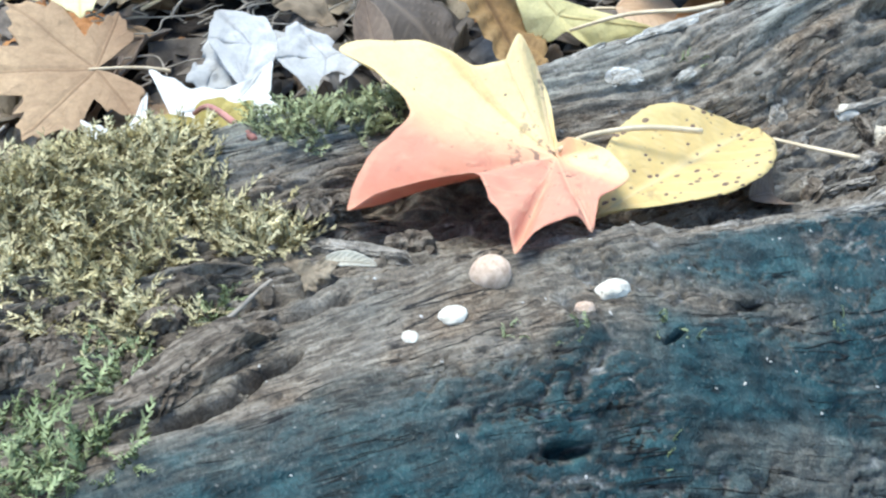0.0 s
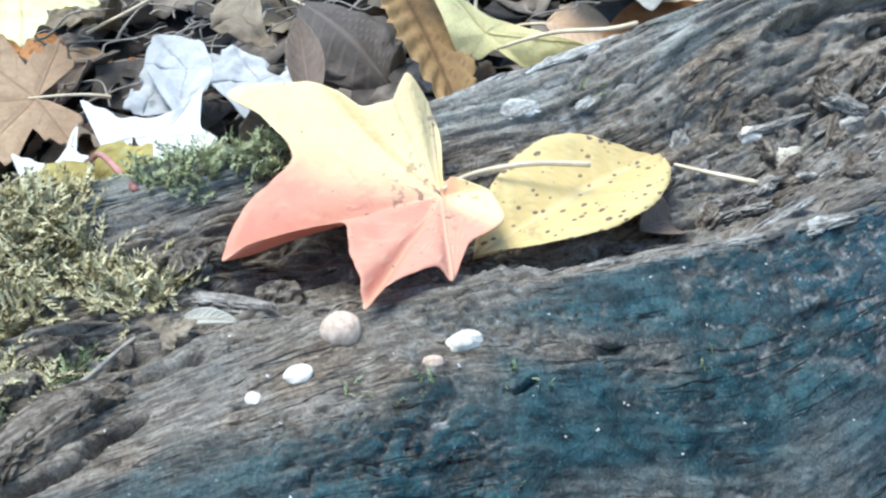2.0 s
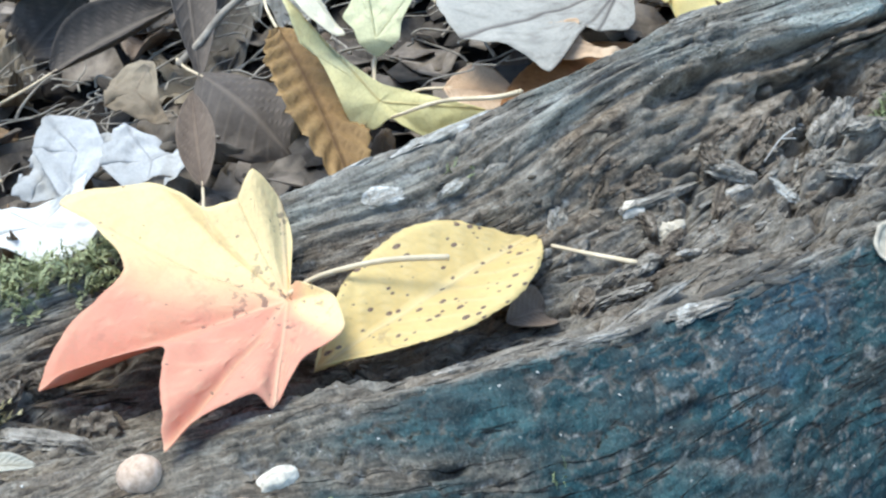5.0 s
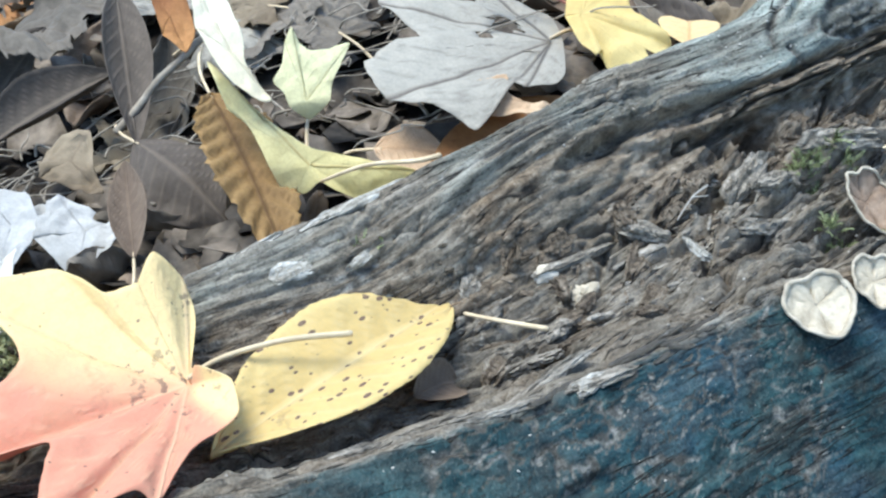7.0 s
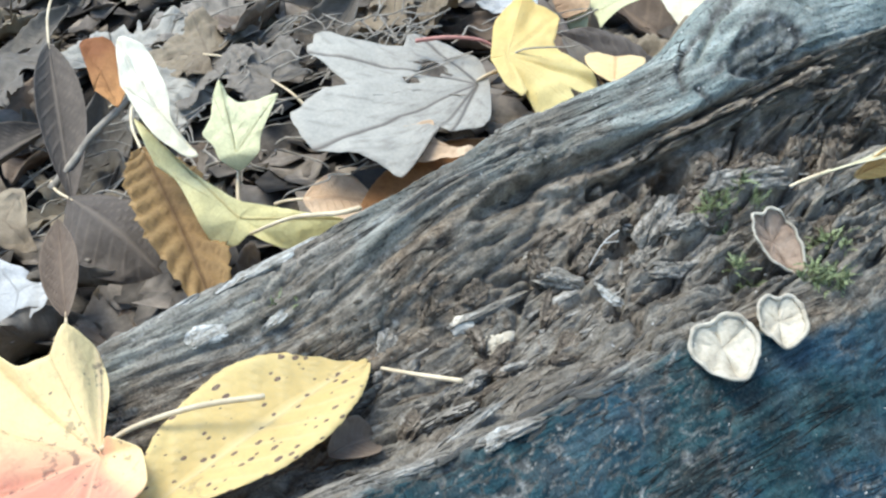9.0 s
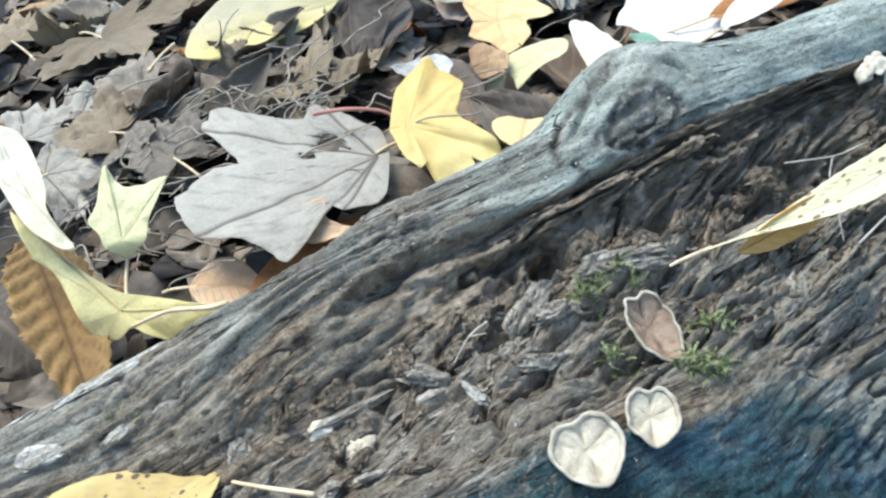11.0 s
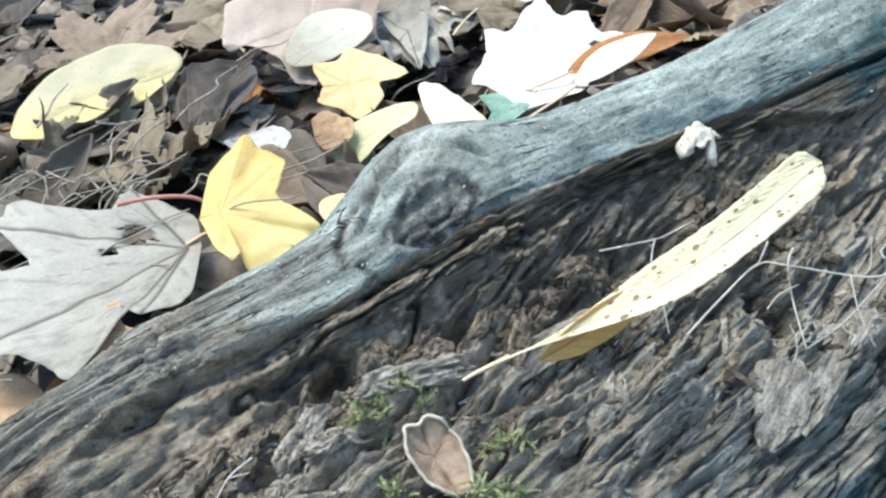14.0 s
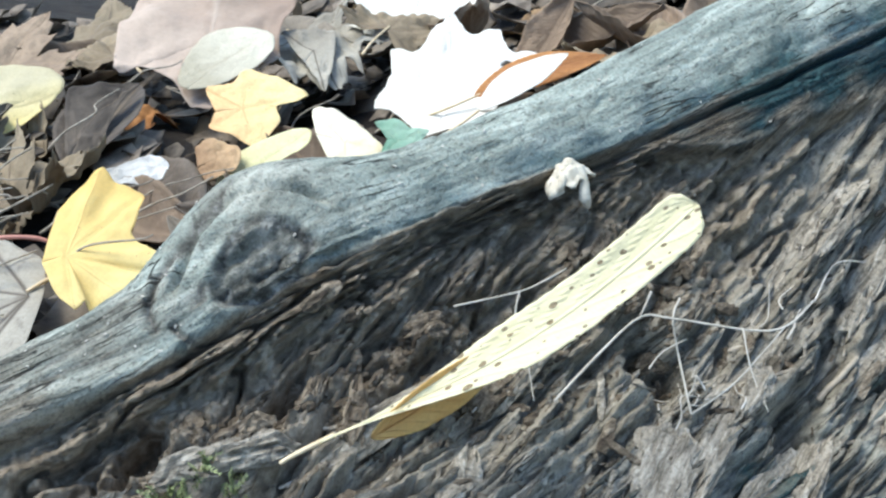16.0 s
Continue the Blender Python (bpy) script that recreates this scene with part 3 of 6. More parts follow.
    stain = np.clip(stain + smooth(0.58, 0.66, x + 0.05 * n2) * smooth(2.0, 2.2, k) * (1 - smooth(2.7, 3.3, k + 0.4 * n1)) * smooth(-0.25, 0.1, n1), 0, 1)
    stain *= 0.88 + 0.12 * smooth(-0.3, 0.2, n2)
    film = ridge * smooth(0.33, 0.47, x + 0.05 * n1) + 0.26 * near * smooth(-0.18, 0.22, n1 + 0.5 * n2) * (0.04 + 0.96 * smooth(0.10, 0.22, x)) + 0.3 * ridge * smooth(-0.1, 0.3, n1)
    ash = np.clip(ridge * (0.55 + 0.33 * smooth(0.26, 0.38, x) - 0.2 * smooth(1.2, 1.8, k) * (1 - smooth(0.3, 0.45, x))) + 0.12 * inner * smooth(0.14, 0.2, x) * (1 - smooth(0.34, 0.4, x)) + 0.35 * smooth(0.0, 0.4, n2) + 0.9 * open_face * smooth(-0.35, 0.1, n1) + (0.2 + 0.65 * smooth(0.36, 0.5, x)) * smooth(2.5, 3.3, k + wob) * inner + near * 0.2 * smooth(0.08, 0.2, x) + 0.15 * near * low_bare + 0.4 * np.exp(-(((k - 4.97) / 0.10) ** 2)) * smooth(0.12, 0.16, x), 0, 1)
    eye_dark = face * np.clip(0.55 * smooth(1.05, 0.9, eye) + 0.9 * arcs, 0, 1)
    eye_dark = np.maximum(eye_dark, groove_dark)
    dome = np.exp(-(r ** 2) * 1.6) * (k < 2.1)
    film = film * (1 - 0.5 * dome)
    return x, y, z, np.stack([x, run + skew + face * 0.010 * np.exp(-((ring / 1.8) ** 2)) * np.sin(about), 0 * x], -1), eye_dark, stain * (1 - 0.7 * eye_dark), np.clip(film * (1 - 0.8 * eye_dark), 0, 1), ash * (1 - 0.8 * eye_dark), np.clip(0.35 * rot * smooth(0.16, 0.24, x) + 0.85 * under, 0, 1)


LX, LY, LZ, log_grain, log_knot, log_stain, log_film, log_ash, log_decay = log_surface()
_me = bpy.data.meshes.new("trunk")
_faces = grid_faces(*LX.shape)[:, ::-1]
_me.vertices.add(LX.size)
_me.vertices.foreach_set("co", np.stack([LX, LY, LZ], -1).astype(np.float32).ravel())
_me.loops.add(_faces.size)
_me.loops.foreach_set("vertex_index", _faces.astype(np.int32).ravel())
_me.polygons.add(len(_faces))
_me.polygons.foreach_set("loop_start", (np.arange(len(_faces)) * 4).astype(np.int32))
_me.update(calc_edges=True)
_me.validate()
_me.shade_smooth()
attribute(_me, "grain", log_grain, "FLOAT_VECTOR")
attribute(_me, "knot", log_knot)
attribute(_me, "stain", log_stain)
attribute(_me, "film", log_film)
attribute(_me, "ash", log_ash)
attribute(_me, "decay", log_decay)
fallen_log = thing("fallen_log", "rotten fallen log, brown and hollowed, stained blue-green", "log")
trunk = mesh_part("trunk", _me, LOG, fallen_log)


def log_top(x, y):
    """The height of the log's upper side over a place, and its upward normal."""
    i = int(np.clip(np.searchsorted(LX[:, 0], x), 1, len(LX) - 2))
    cy, cz = LY[i], LZ[i]
    hit = np.nonzero((cy[:-1] - y) * (cy[1:] - y) <= 0)[0]
    if not len(hit):
        return -0.05, Vector((0, 0, 1))
    best = max(hit, key=lambda h: cz[h])
    j, w = int(np.clip(best, 10, len(cy) - 11)), 10
    i = int(np.clip(i, 12, len(LX) - 13))
    cy, cz = LY[i], LZ[i]
    du = Vector((LX[i + 12, j] - LX[i - 12, j], LY[i + 12, j] - LY[i - 12, j], LZ[i + 12, j] - LZ[i - 12, j]))
    dv = Vector((0, cy[j - w] - cy[j + w], cz[j - w] - cz[j + w]))
    n = du.cross(dv).normalized()
    return float(LZ[i, best]), n if n.z > 0 else -n


# ---- the ground ----
def litter_height(x, y):
    """The upper side of the leaf litter."""
    hump = 0.030 * np.exp(-(((x - 0.33) / 0.15) ** 2)) * smooth(0.44, 0.52, y)
    back = 0.022 * smooth(0.65, 0.85, y) * (1 - smooth(0.45, 0.6, x)) * smooth(-0.1, 0.1, x)
    return 0.004 + hump + back - 0.028 * smooth(0.42, 0.6, x)


def ground_height(x, y):
    return litter_height(x, y) - 0.028 - 0.09 * (1 - smooth(0.25, 0.46, y)) + 0.005 * fbm(np.stack([x * 14, y * 14, 0 * x], -1), 3)


def build_ground():
    u = np.concatenate([-np.geomspace(60, 0.9, 26), np.linspace(-0.85, 1.65, 220), np.geomspace(1.7, 60, 26) ])
    gx, gy = np.meshgrid(u, u + 0.2, indexing="ij")
    gz = ground_height(gx, gy)
    me = mesh_of("ground", np.stack([gx, gy, gz], -1).reshape(-1, 3), grid_faces(*gx.shape))
    ob = mesh_part("ground", me, SOIL)
    tagged(ob, "dark brown soil and leaf mould of the forest floor", "ground", kind="structure")


build_ground()

# ---- leaves ----
def close_blade(name, v, faces, thickness, attrs):
    """A blade with thickness: an upper and a lower skin, joined round the rim."""
    v = np.asarray(v, float)
    fa = np.asarray([list(f) for f in faces], int)
    quads = fa.tolist()
    turn = np.cross(v[fa[:, 1]] - v[fa[:, 0]], v[fa[:, 2]] - v[fa[:, 0]])
    normal = np.zeros_like(v)
    for i in range(fa.shape[1]):
        np.add.at(normal, fa[:, i], turn)
    ln = np.linalg.norm(normal, axis=1)[:, None]
    normal = normal / np.where(ln > 0, ln, 1)
    edges = {}
    for f in quads:
        for a, b in zip(f, f[1:] + f[:1]):
            edges[(a, b)] = edges.get((a, b), 0) + 1
    rim = [(a, b) for (a, b) in edges if (b, a) not in edges]
    n = len(v)
    verts = np.concatenate([v, v - normal * thickness])
    allf = quads + [[i + n for i in reversed(f)] for f in quads] + [[b, a, a + n, b + n] for a, b in rim]
    me = mesh_of(name, verts, allf)
    for key, values in attrs.items():
        attribute(me, key, np.concatenate([values, values]))
    return me


def maple_mesh(lobes, size=1.0, cup=0.15, droop=0.0, wave=0.04, seed=0, tone_way=(1, 0), tone_mid=0.5, tone_gain=0.8, droops=(), teeth=1.0, sinus=0.58, sinuses=(), notch=0.22, broad=1.0, holes=(), soften=1, tones=(), rim=(), fray=0.0):
    """A palmate blade round the petiole's end. lobes: (degrees, length); size scales them. droops: the fall of each lobe's tip.
    rim: in place of lobes, the turns of the outline, each by degrees, millimetres from the heart and millimetres of lift."""
    rnd = random.Random(seed)
    if rim:
        far = max(r for _, r, _ in rim)
        lobes = [(a, 0.001 * r) for i, (a, r, _) in enumerate(rim) if r > 0.34 * far and r >= rim[i - 1][1] and r > rim[(i + 1) % len(rim)][1]]
    outline = []
    lobes = sorted(lobes)
    for i, (a, ln) in enumerate(lobes):
        before = lobes[i - 1][0] if i else None
        after = lobes[i + 1][0] if i + 1 < len(lobes) else None
        left = (a - before) / 2 if before is not None else 34
        right = (after - a) / 2 if after is not None else 34
        if before is None:
            outline.append((a - left, notch * ln))
        jig = lambda s: 1 + s * rnd.uniform(-1, 1)
        outline += [
            (a - left * 0.78, ln * (sinus + 0.08) * jig(0.04)),
            (a - left * 0.60 * broad, ln * (0.73 + 0.05 * teeth) * jig(0.04)),
            (a - left * 0.44 * broad, ln * 0.74 * jig(0.03)),
            (a - left * 0.24 * broad, ln * (0.87 + 0.03 * teeth)),
            (a - left * 0.12 * broad, ln * 0.90),
            (a + rnd.uniform(-2, 2), ln),
            (a + right * 0.12 * broad, ln * 0.90),
            (a + right * 0.24 * broad, ln * (0.87 + 0.03 * teeth)),
            (a + right * 0.44 * broad, ln * 0.74 * jig(0.03)),
            (a + right * 0.60 * broad, ln * (0.73 + 0.05 * teeth) * jig(0.04)),
            (a + right * 0.78, ln * (sinus + 0.08) * jig(0.04)),
        ]
        if after is not None:
            outline.append((a + right, sinuses[i] if sinuses else sinus * min(ln, lobes[i + 1][1]) * jig(0.08)))
        else:
            outline.append((a + right, notch * ln))
    lifts = [0.0] * len(outline)
    if rim:
        outline = [(a, 0.001 * r) for a, r, _ in rim] + [(rim[0][0], 0.001 * rim[0][1])]
        lifts = [0.001 * h for _, _, h in rim] + [0.001 * rim[0][2]]
    pts = np.array([(r * math.cos(radians(t)), r * math.sin(radians(t)), h) for (t, r), h in zip(outline, lifts)])
    fine = []
    for i in range(len(pts) - 1):
        for s in range(7):
            fine.append(pts[i] * (1 - s / 7) + pts[i + 1] * s / 7)
    fine.append(pts[-1])
    fine = np.array(fine)
    for _ in range(soften):
        fine[1:-1] = 0.25 * fine[:-2] + 0.5 * fine[1:-1] + 0.25 * fine[2:]
    if fray:
        edge = np.arange(len(fine)) * 0.37
        fine[:, :2] *= (1 + fray * fbm(np.stack([edge, 0 * edge, 0 * edge + seed], -1), 3))[:, None]
    rings, m = 18, len(fine)
    f = (np.arange(rings + 1) / rings) ** 0.85
    p = f[:, None, None] * fine[None, :, :2] * size
    rise = f[:, None] ** 1.4 * fine[None, :, 2]
    x, y = p[..., 0], p[..., 1]
    r = np.hypot(x, y)
    big = max(ln for _, ln in lobes) * size
    ang = np.degrees(np.arctan2(y, x))
    z = cup * r * (0.35 + 0.65 * r / big) - droop * (r / big) ** 2 * big + rise
    vein = np.zeros_like(z)
    shift = np.zeros_like(z)
    dent = np.zeros_like(z)
    for a, more in tones:
        shift = shift + more * np.exp(-((((ang - a + 180) % 360 - 180) / 22.0) ** 2)) * smooth(0.02, 0.12, r / big)
    heart = np.exp(-((r / (0.22 * big)) ** 2))
    for i, (a, ln) in enumerate(lobes):
        off = (ang - a + 180) % 360 - 180
        along, side = r * np.cos(np.radians(off)), r * np.sin(np.radians(off))
        ok = np.abs(off) < 60
        main = np.exp(-((side / (0.008 * big)) ** 2)) * ok
        ribs = np.exp(-((((along - np.abs(side) * 1.1) / (ln * size) * 5.5 + 0.3 * i) % 1 - 0.5) / 0.05) ** 2) * 0.4 * (np.abs(off) < 24) * (along > 0.15 * big)
        vein = np.maximum(vein, np.maximum(main, ribs))
        heart = np.maximum(heart, np.exp(-((side / (0.035 * big)) ** 2)) * ok * smooth(0.6, 0.25, r / big))
        dent = np.maximum(dent, np.exp(-((side / (0.03 * big)) ** 2)) * ok)
        if i < len(droops):
            near = np.exp(-((off / 26.0) ** 2))
            z = z - droops[i] * big * near * smooth(0.35, 1.0, r / (ln * size)) ** 1.5
    pn = np.stack([x / big * 3.1, y / big * 3.1, np.full_like(x, seed * 3.7)], -1)
    z = z - 0.012 * big * dent + wave * big * fbm(pn, 3) * smooth(0.0, 0.5, r / big)
    tone = tone_mid + tone_gain * (x * tone_way[0] + y * tone_way[1]) / big + 0.35 * fbm(pn + 9, 2) + shift
    verts = np.stack([x, y, z], -1).reshape(-1, 3)
    faces = grid_faces(rings + 1, m)
    gone = [np.hypot(x - hx * big, y - hy * big).ravel() / (hr * big) + 0.5 * fbm(pn.reshape(-1, 3) * 5, 2) < 1 for hx, hy, hr in holes]
    keep = [q for q in faces if not any(g[q].any() for g in gone)]
    return close_blade("blade", verts, keep, 0.00028, {"vein": vein.ravel(), "heart": heart.ravel(), "tone": np.clip(tone.ravel(), 0, 1)})


def oval_mesh(length, width, bend=0.0, fold=0.1, twist=0.0, wave=0.05, serrate=0.03, seed=0, tone_mid=0.5, tone_gain=0.4, peak=0.45, ribs=9, roll_in=0.0, side_bend=0.0, blunt=0.0, pleat=0.0):
    """A simple blade along +x from its base. bend: degrees by which it curves down to its tip; fold: how far its halves rise; roll_in: degrees that the rims curl."""
    nu, nv = 46, 19
    u, v = np.meshgrid(np.linspace(0, 1, nu), np.linspace(-1, 1, nv), indexing="ij")
    e = math.log(0.5) / math.log(peak)
    half = 0.5 * width * np.sin(np.pi * np.clip(u, 0, 1) ** e) ** 0.85 + 0.0006
    if blunt:
        half = half * (1 - blunt) + blunt * (0.5 * width * smooth(0.05, 0.5, u) * np.sqrt(np.clip(1 - np.clip((u - 0.93) / 0.07, 0, 1) ** 2, 0, 1)) + 0.0005)
    half = half * (1 + serrate * ((u * 24) % 1 - 0.5) * np.abs(v) ** 6)
    side = v * half
    up = fold * np.abs(side)
    if roll_in:
        q = np.radians(roll_in) * np.abs(v)
        radius = half / max(1e-6, radians(roll_in))
        side, up = np.sign(v) * radius * np.sin(q), up * 0.4 + radius * (1 - np.cos(q))
    pn = np.stack([u * 3.2, v * 1.4, np.full_like(u, seed * 2.3)], -1)
    up = up + wave * width * fbm(pn, 3) * (0.3 + 0.7 * np.abs(v)) - 0.01 * width * np.exp(-((v / 0.07) ** 2))
    if pleat:
        up = up + pleat * width * np.sin(2 * np.pi * (u * ribs - np.abs(v) * 1.6)) * np.abs(v) ** 0.5
    if twist:
        a = np.radians(twist) * (u - 0.3)
        side, up = side * np.cos(a) - up * np.sin(a), side * np.sin(a) + up * np.cos(a)
    bow = np.radians(bend) * u
    if abs(bend) > 0.5:
        rad = length / radians(bend)
        cx, cz = rad * np.sin(bow), -rad * (1 - np.cos(bow))
    else:
        cx, cz = length * u, 0 * u
    x, z = cx + up * np.sin(bow), cz + up * np.cos(bow)
    y = side + side_bend * length * np.sin(np.pi * u)
    rib = np.exp(-((((u * ribs - np.abs(v) * 1.6) % 1 - 0.5) / 0.09) ** 2)) * 0.5 * (np.abs(v) < 0.93)
    vein = np.maximum(np.exp(-((v / 0.05) ** 2)), rib)
    tone = tone_mid + tone_gain * (np.abs(v) - 0.5) + 0.35 * fbm(pn + 5, 2)
    return close_blade("blade", np.stack([x, y, z], -1).reshape(-1, 3), grid_faces(nu, nv), 0.00028, {"vein": vein.ravel(), "tone": np.clip(tone.ravel(), 0, 1)})


def tube_mesh(name, points, radii, sides=7):
    """A tapering round stem through places."""
    pts = [Vector(p) for p in points]
    n = len(pts)
    steps = 6
    path, rad = [], []
    for i in range(n - 1):
        a, b = pts[i], pts[i + 1]
        before, after = pts[max(0, i - 1)], pts[min(n - 1, i + 2)]
        for s in range(steps):
            t = s / steps
            ma, mb = (b - before) * 0.5, (after - a) * 0.5
            path.append(a * (1 + 2 * t) * (1 - t) ** 2 + ma * t * (1 - t) ** 2 + b * t * t * (3 - 2 * t) + mb * t * t * (t - 1))
            rad.append(radii[i] * (1 - t) + radii[i + 1] * t)
    path.append(pts[-1])
    rad.append(radii[-1])
    verts = []
    side = Vector((0.3, 0.2, 1)).normalized()
    for i, p in enumerate(path):
        d = (path[min(i + 1, len(path) - 1)] - path[max(i - 1, 0)]).normalized()
        a = d.cross(side).normalized()
        b = a.cross(d)
        for s in range(sides):
            q = 2 * math.pi * s / sides
            verts.append(p + (a * math.cos(q) + b * math.sin(q)) * rad[i])
    faces = [list(f) for f in grid_faces(len(path), sides, True)]
    faces += [list(range(sides))[::-1], [len(verts) - sides + s for s in range(sides)]]
    return mesh_of(name, verts, faces)


def placed(base, tip, up=(0, -0.3, 0.95), roll=0.0):
    """The pose of a blade whose base and tip lie at two places."""
    x = (Vector(tip) - Vector(base)).normalized()
    y = Vector(up).cross(x).normalized()
    z = x.cross(y)
    m = Matrix((x, y, z)).transposed().to_4x4()
    m.translation = base
    return m @ pose(0, 0, 0, roll, 0, 0)


def stub(me_length, seed, radius=0.0009):
    """A short petiole that trails from a blade's base, in the blade's own space."""
    r = random.Random(seed)
    ln = me_length * r.uniform(0.3, 0.5)
    bend = r.uniform(-0.3, 0.3)
    pts = [(0.004, 0, -0.0004), (-0.35 * ln, bend * 0.12 * ln, -0.001), (-0.7 * ln, bend * 0.5 * ln, -0.003), (-ln, bend * ln, -0.007)]
    return tube_mesh("petiole", pts, [radius * 0.9, radius, radius, radius * 1.4])


LYING = []


def leaf(name, label, me, material, m, stalk=(), stalk_material=None, stalk_radius=0.0011, group="", trail=0.0):
    """A leaf: its blade and its petiole, whose places are those of the world; trail: the blade's length, where the petiole only trails."""
    ob = thing(name, label, "leaf", group, at=m)
    if not group:
        LYING.append(m.translation + m.col[0].xyz * 0.03)
    mesh_part("blade", me, material, ob)
    if stalk:
        inv = m.inverted()
        pts = [inv @ Vector(p) for p in stalk]
        rr = [stalk_radius * (0.8 + 0.4 * i / max(1, len(pts) - 1)) for i in range(len(pts))]
        mesh_part("petiole", tube_mesh("petiole", pts, rr), stalk_material or STALK_TAN, ob)
    elif trail:
        mesh_part("petiole", stub(trail, len(me.vertices)), stalk_material or STALK_TAN, ob)
    return ob

# ---- leaves on the log ----
m = placed((0.1306, 0.3194, 0.0751), (0.0505, 0.2961, 0.0884), up=(0.158, 0.02, 0.987))
leaf("maple_leaf", "red and yellow maple leaf lying on the rotten log", maple_mesh((), rim=((-91, 34, 22), (-76, 39, 19), (-74, 48, 22), (-72, 63, 24), (-51, 84, 24), (-47, 66, 20), (-31, 49, 12), (-10, 71, 8), (0, 84, -3), (6, 76, 6), (16, 64, 12), (23, 54, 14), (33, 70, 14), (41, 87, 18), (43, 95, 13), (46, 85, 16), (55, 66, 12), (59, 69, 8), (70, 39, 4), (94, 35, 6), (122, 18, 6), (144, 4, 7), (-128, 5, 2), (-123, 29, 8), (-116, 41, 16), (-103, 40, 29)),
     cup=0.0, wave=0.03, seed=3, tone_way=(-0.5, -0.87), tone_mid=0.42, tone_gain=4.0, tones=((98, 1.5), (138, 1.5), (47, 0.12)), soften=3, fray=0.02), RED_MAPLE, m,
     stalk=((0.131, 0.319, 0.0765), (0.143, 0.321, 0.0785), (0.165, 0.322, 0.0760), (0.187, 0.321, 0.0700)), stalk_radius=0.001)
m = placed((0.131, 0.2860, 0.0695), (0.2290, 0.3500, 0.0520), up=(0.06, -0.20, 1))
leaf("yellow_leaf", "spotted yellow oval leaf lying in the log's hollow", oval_mesh(0.122, 0.050, bend=4, fold=0.26, wave=0.08, seed=5, peak=0.52), YELLOW_SPOT, m,
     stalk=((0.230, 0.348, 0.0445), (0.242, 0.336, 0.043), (0.257, 0.322, 0.0415)), stalk_radius=0.0009)
m = placed((0.431, 0.340, 0.054), (0.572, 0.336, 0.068), up=(0.1, -0.42, 0.9))
leaf("curled_leaf", "narrow curled cream leaf with brown flecks on the log", oval_mesh(0.143, 0.0164, bend=-3, fold=0.2, twist=26, wave=0.08, serrate=0.06, seed=8, peak=0.6, blunt=1.0, side_bend=-0.055), CREAM_SPOT, m,
     stalk=((0.418, 0.343, 0.052), (0.424, 0.342, 0.053), (0.436, 0.340, 0.054)), stalk_material=STALK_TAN, stalk_radius=0.0008)
curled = [o for o in scene.objects if o.name.startswith("curled_leaf")][0]
flap = mesh_part("folded_rim", oval_mesh(0.058, 0.016, bend=5, fold=0.1, seed=9), ORANGE_UNDER, curled, "orange underside of the folded rim")
flap.matrix_basis = pose(0.014, -0.005, -0.005, 70, 0, 0)
m = placed((0.225, 0.349, 0.047), (0.240, 0.357, 0.047), up=(0, -0.4, 0.9))
leaf("curled_scrap", "brown curled scrap at the tip of a leaf", oval_mesh(0.017, 0.010, bend=60, roll_in=70, seed=71), TAN_LEAF, m)
m = placed((0.200, 0.307, 0.046), (0.226, 0.313, 0.046), up=(0.1, -0.5, 0.8))
leaf("brown_leaf", "small glossy purple-brown curled leaf under a yellow leaf", oval_mesh(0.027, 0.018, bend=70, fold=0.2, roll_in=50, seed=72), BROWN_LEAF, m)
m = placed((0.030, 0.258, 0.0925), (0.044, 0.2585, 0.0935), up=(0.1, -0.5, 0.8))
leaf("pale_scrap", "pale torn scrap of leaf on rotten wood", maple_mesh([(-70, 0.007), (0, 0.011), (50, 0.006), (100, 0.008)], 1.0, cup=0.1, wave=0.2, seed=73, sinus=0.7, teeth=0.0), DUN_LEAF, m)
m = placed((0.036, 0.262, 0.092), (0.049, 0.2575, 0.0945), up=(0.1, -0.2, 0.95))
leaf("pale_scrap", "narrow pale scrap of leaf curled on rotten wood", oval_mesh(0.016, 0.006, bend=35, roll_in=50, seed=74), TORN_LEAF, m)

# ---- leaves of the forest floor ----
MAPLE5 = [(-112, 0.55), (-52, 0.85), (0, 1.0), (52, 0.85), (112, 0.55)]


def floor_maple(name, label, base, tip, material, seed, up=(0, -0.35, 0.94), lobes=MAPLE5, stalk=(), stalk_material=None, **shape):
    size = (Vector(tip) - Vector(base)).length
    return leaf(name, label, maple_mesh(lobes, size, seed=seed, **shape), material, placed(base, tip, up), stalk, stalk_material, trail=(Vector(tip) - Vector(base)).length)


def floor_oval(name, label, base, tip, width, material, seed, up=(0, -0.35, 0.94), stalk=(), stalk_material=None, **shape):
    length = (Vector(tip) - Vector(base)).length
    return leaf(name, label, oval_mesh(length, width, seed=seed, **shape), material, placed(base, tip, up), stalk, stalk_material, trail=(Vector(tip) - Vector(base)).length)


def torn_leaf(name, label, material, base, tip, up, rim, seed, stalk=(), stalk_material=None, **shape):
    """A leaf with an outline of its own, its heart at base and its longest reach towards tip."""
    return leaf(name, label, maple_mesh((), rim=rim, seed=seed, cup=0.0, **shape), material, placed(base, tip, up), stalk, stalk_material)


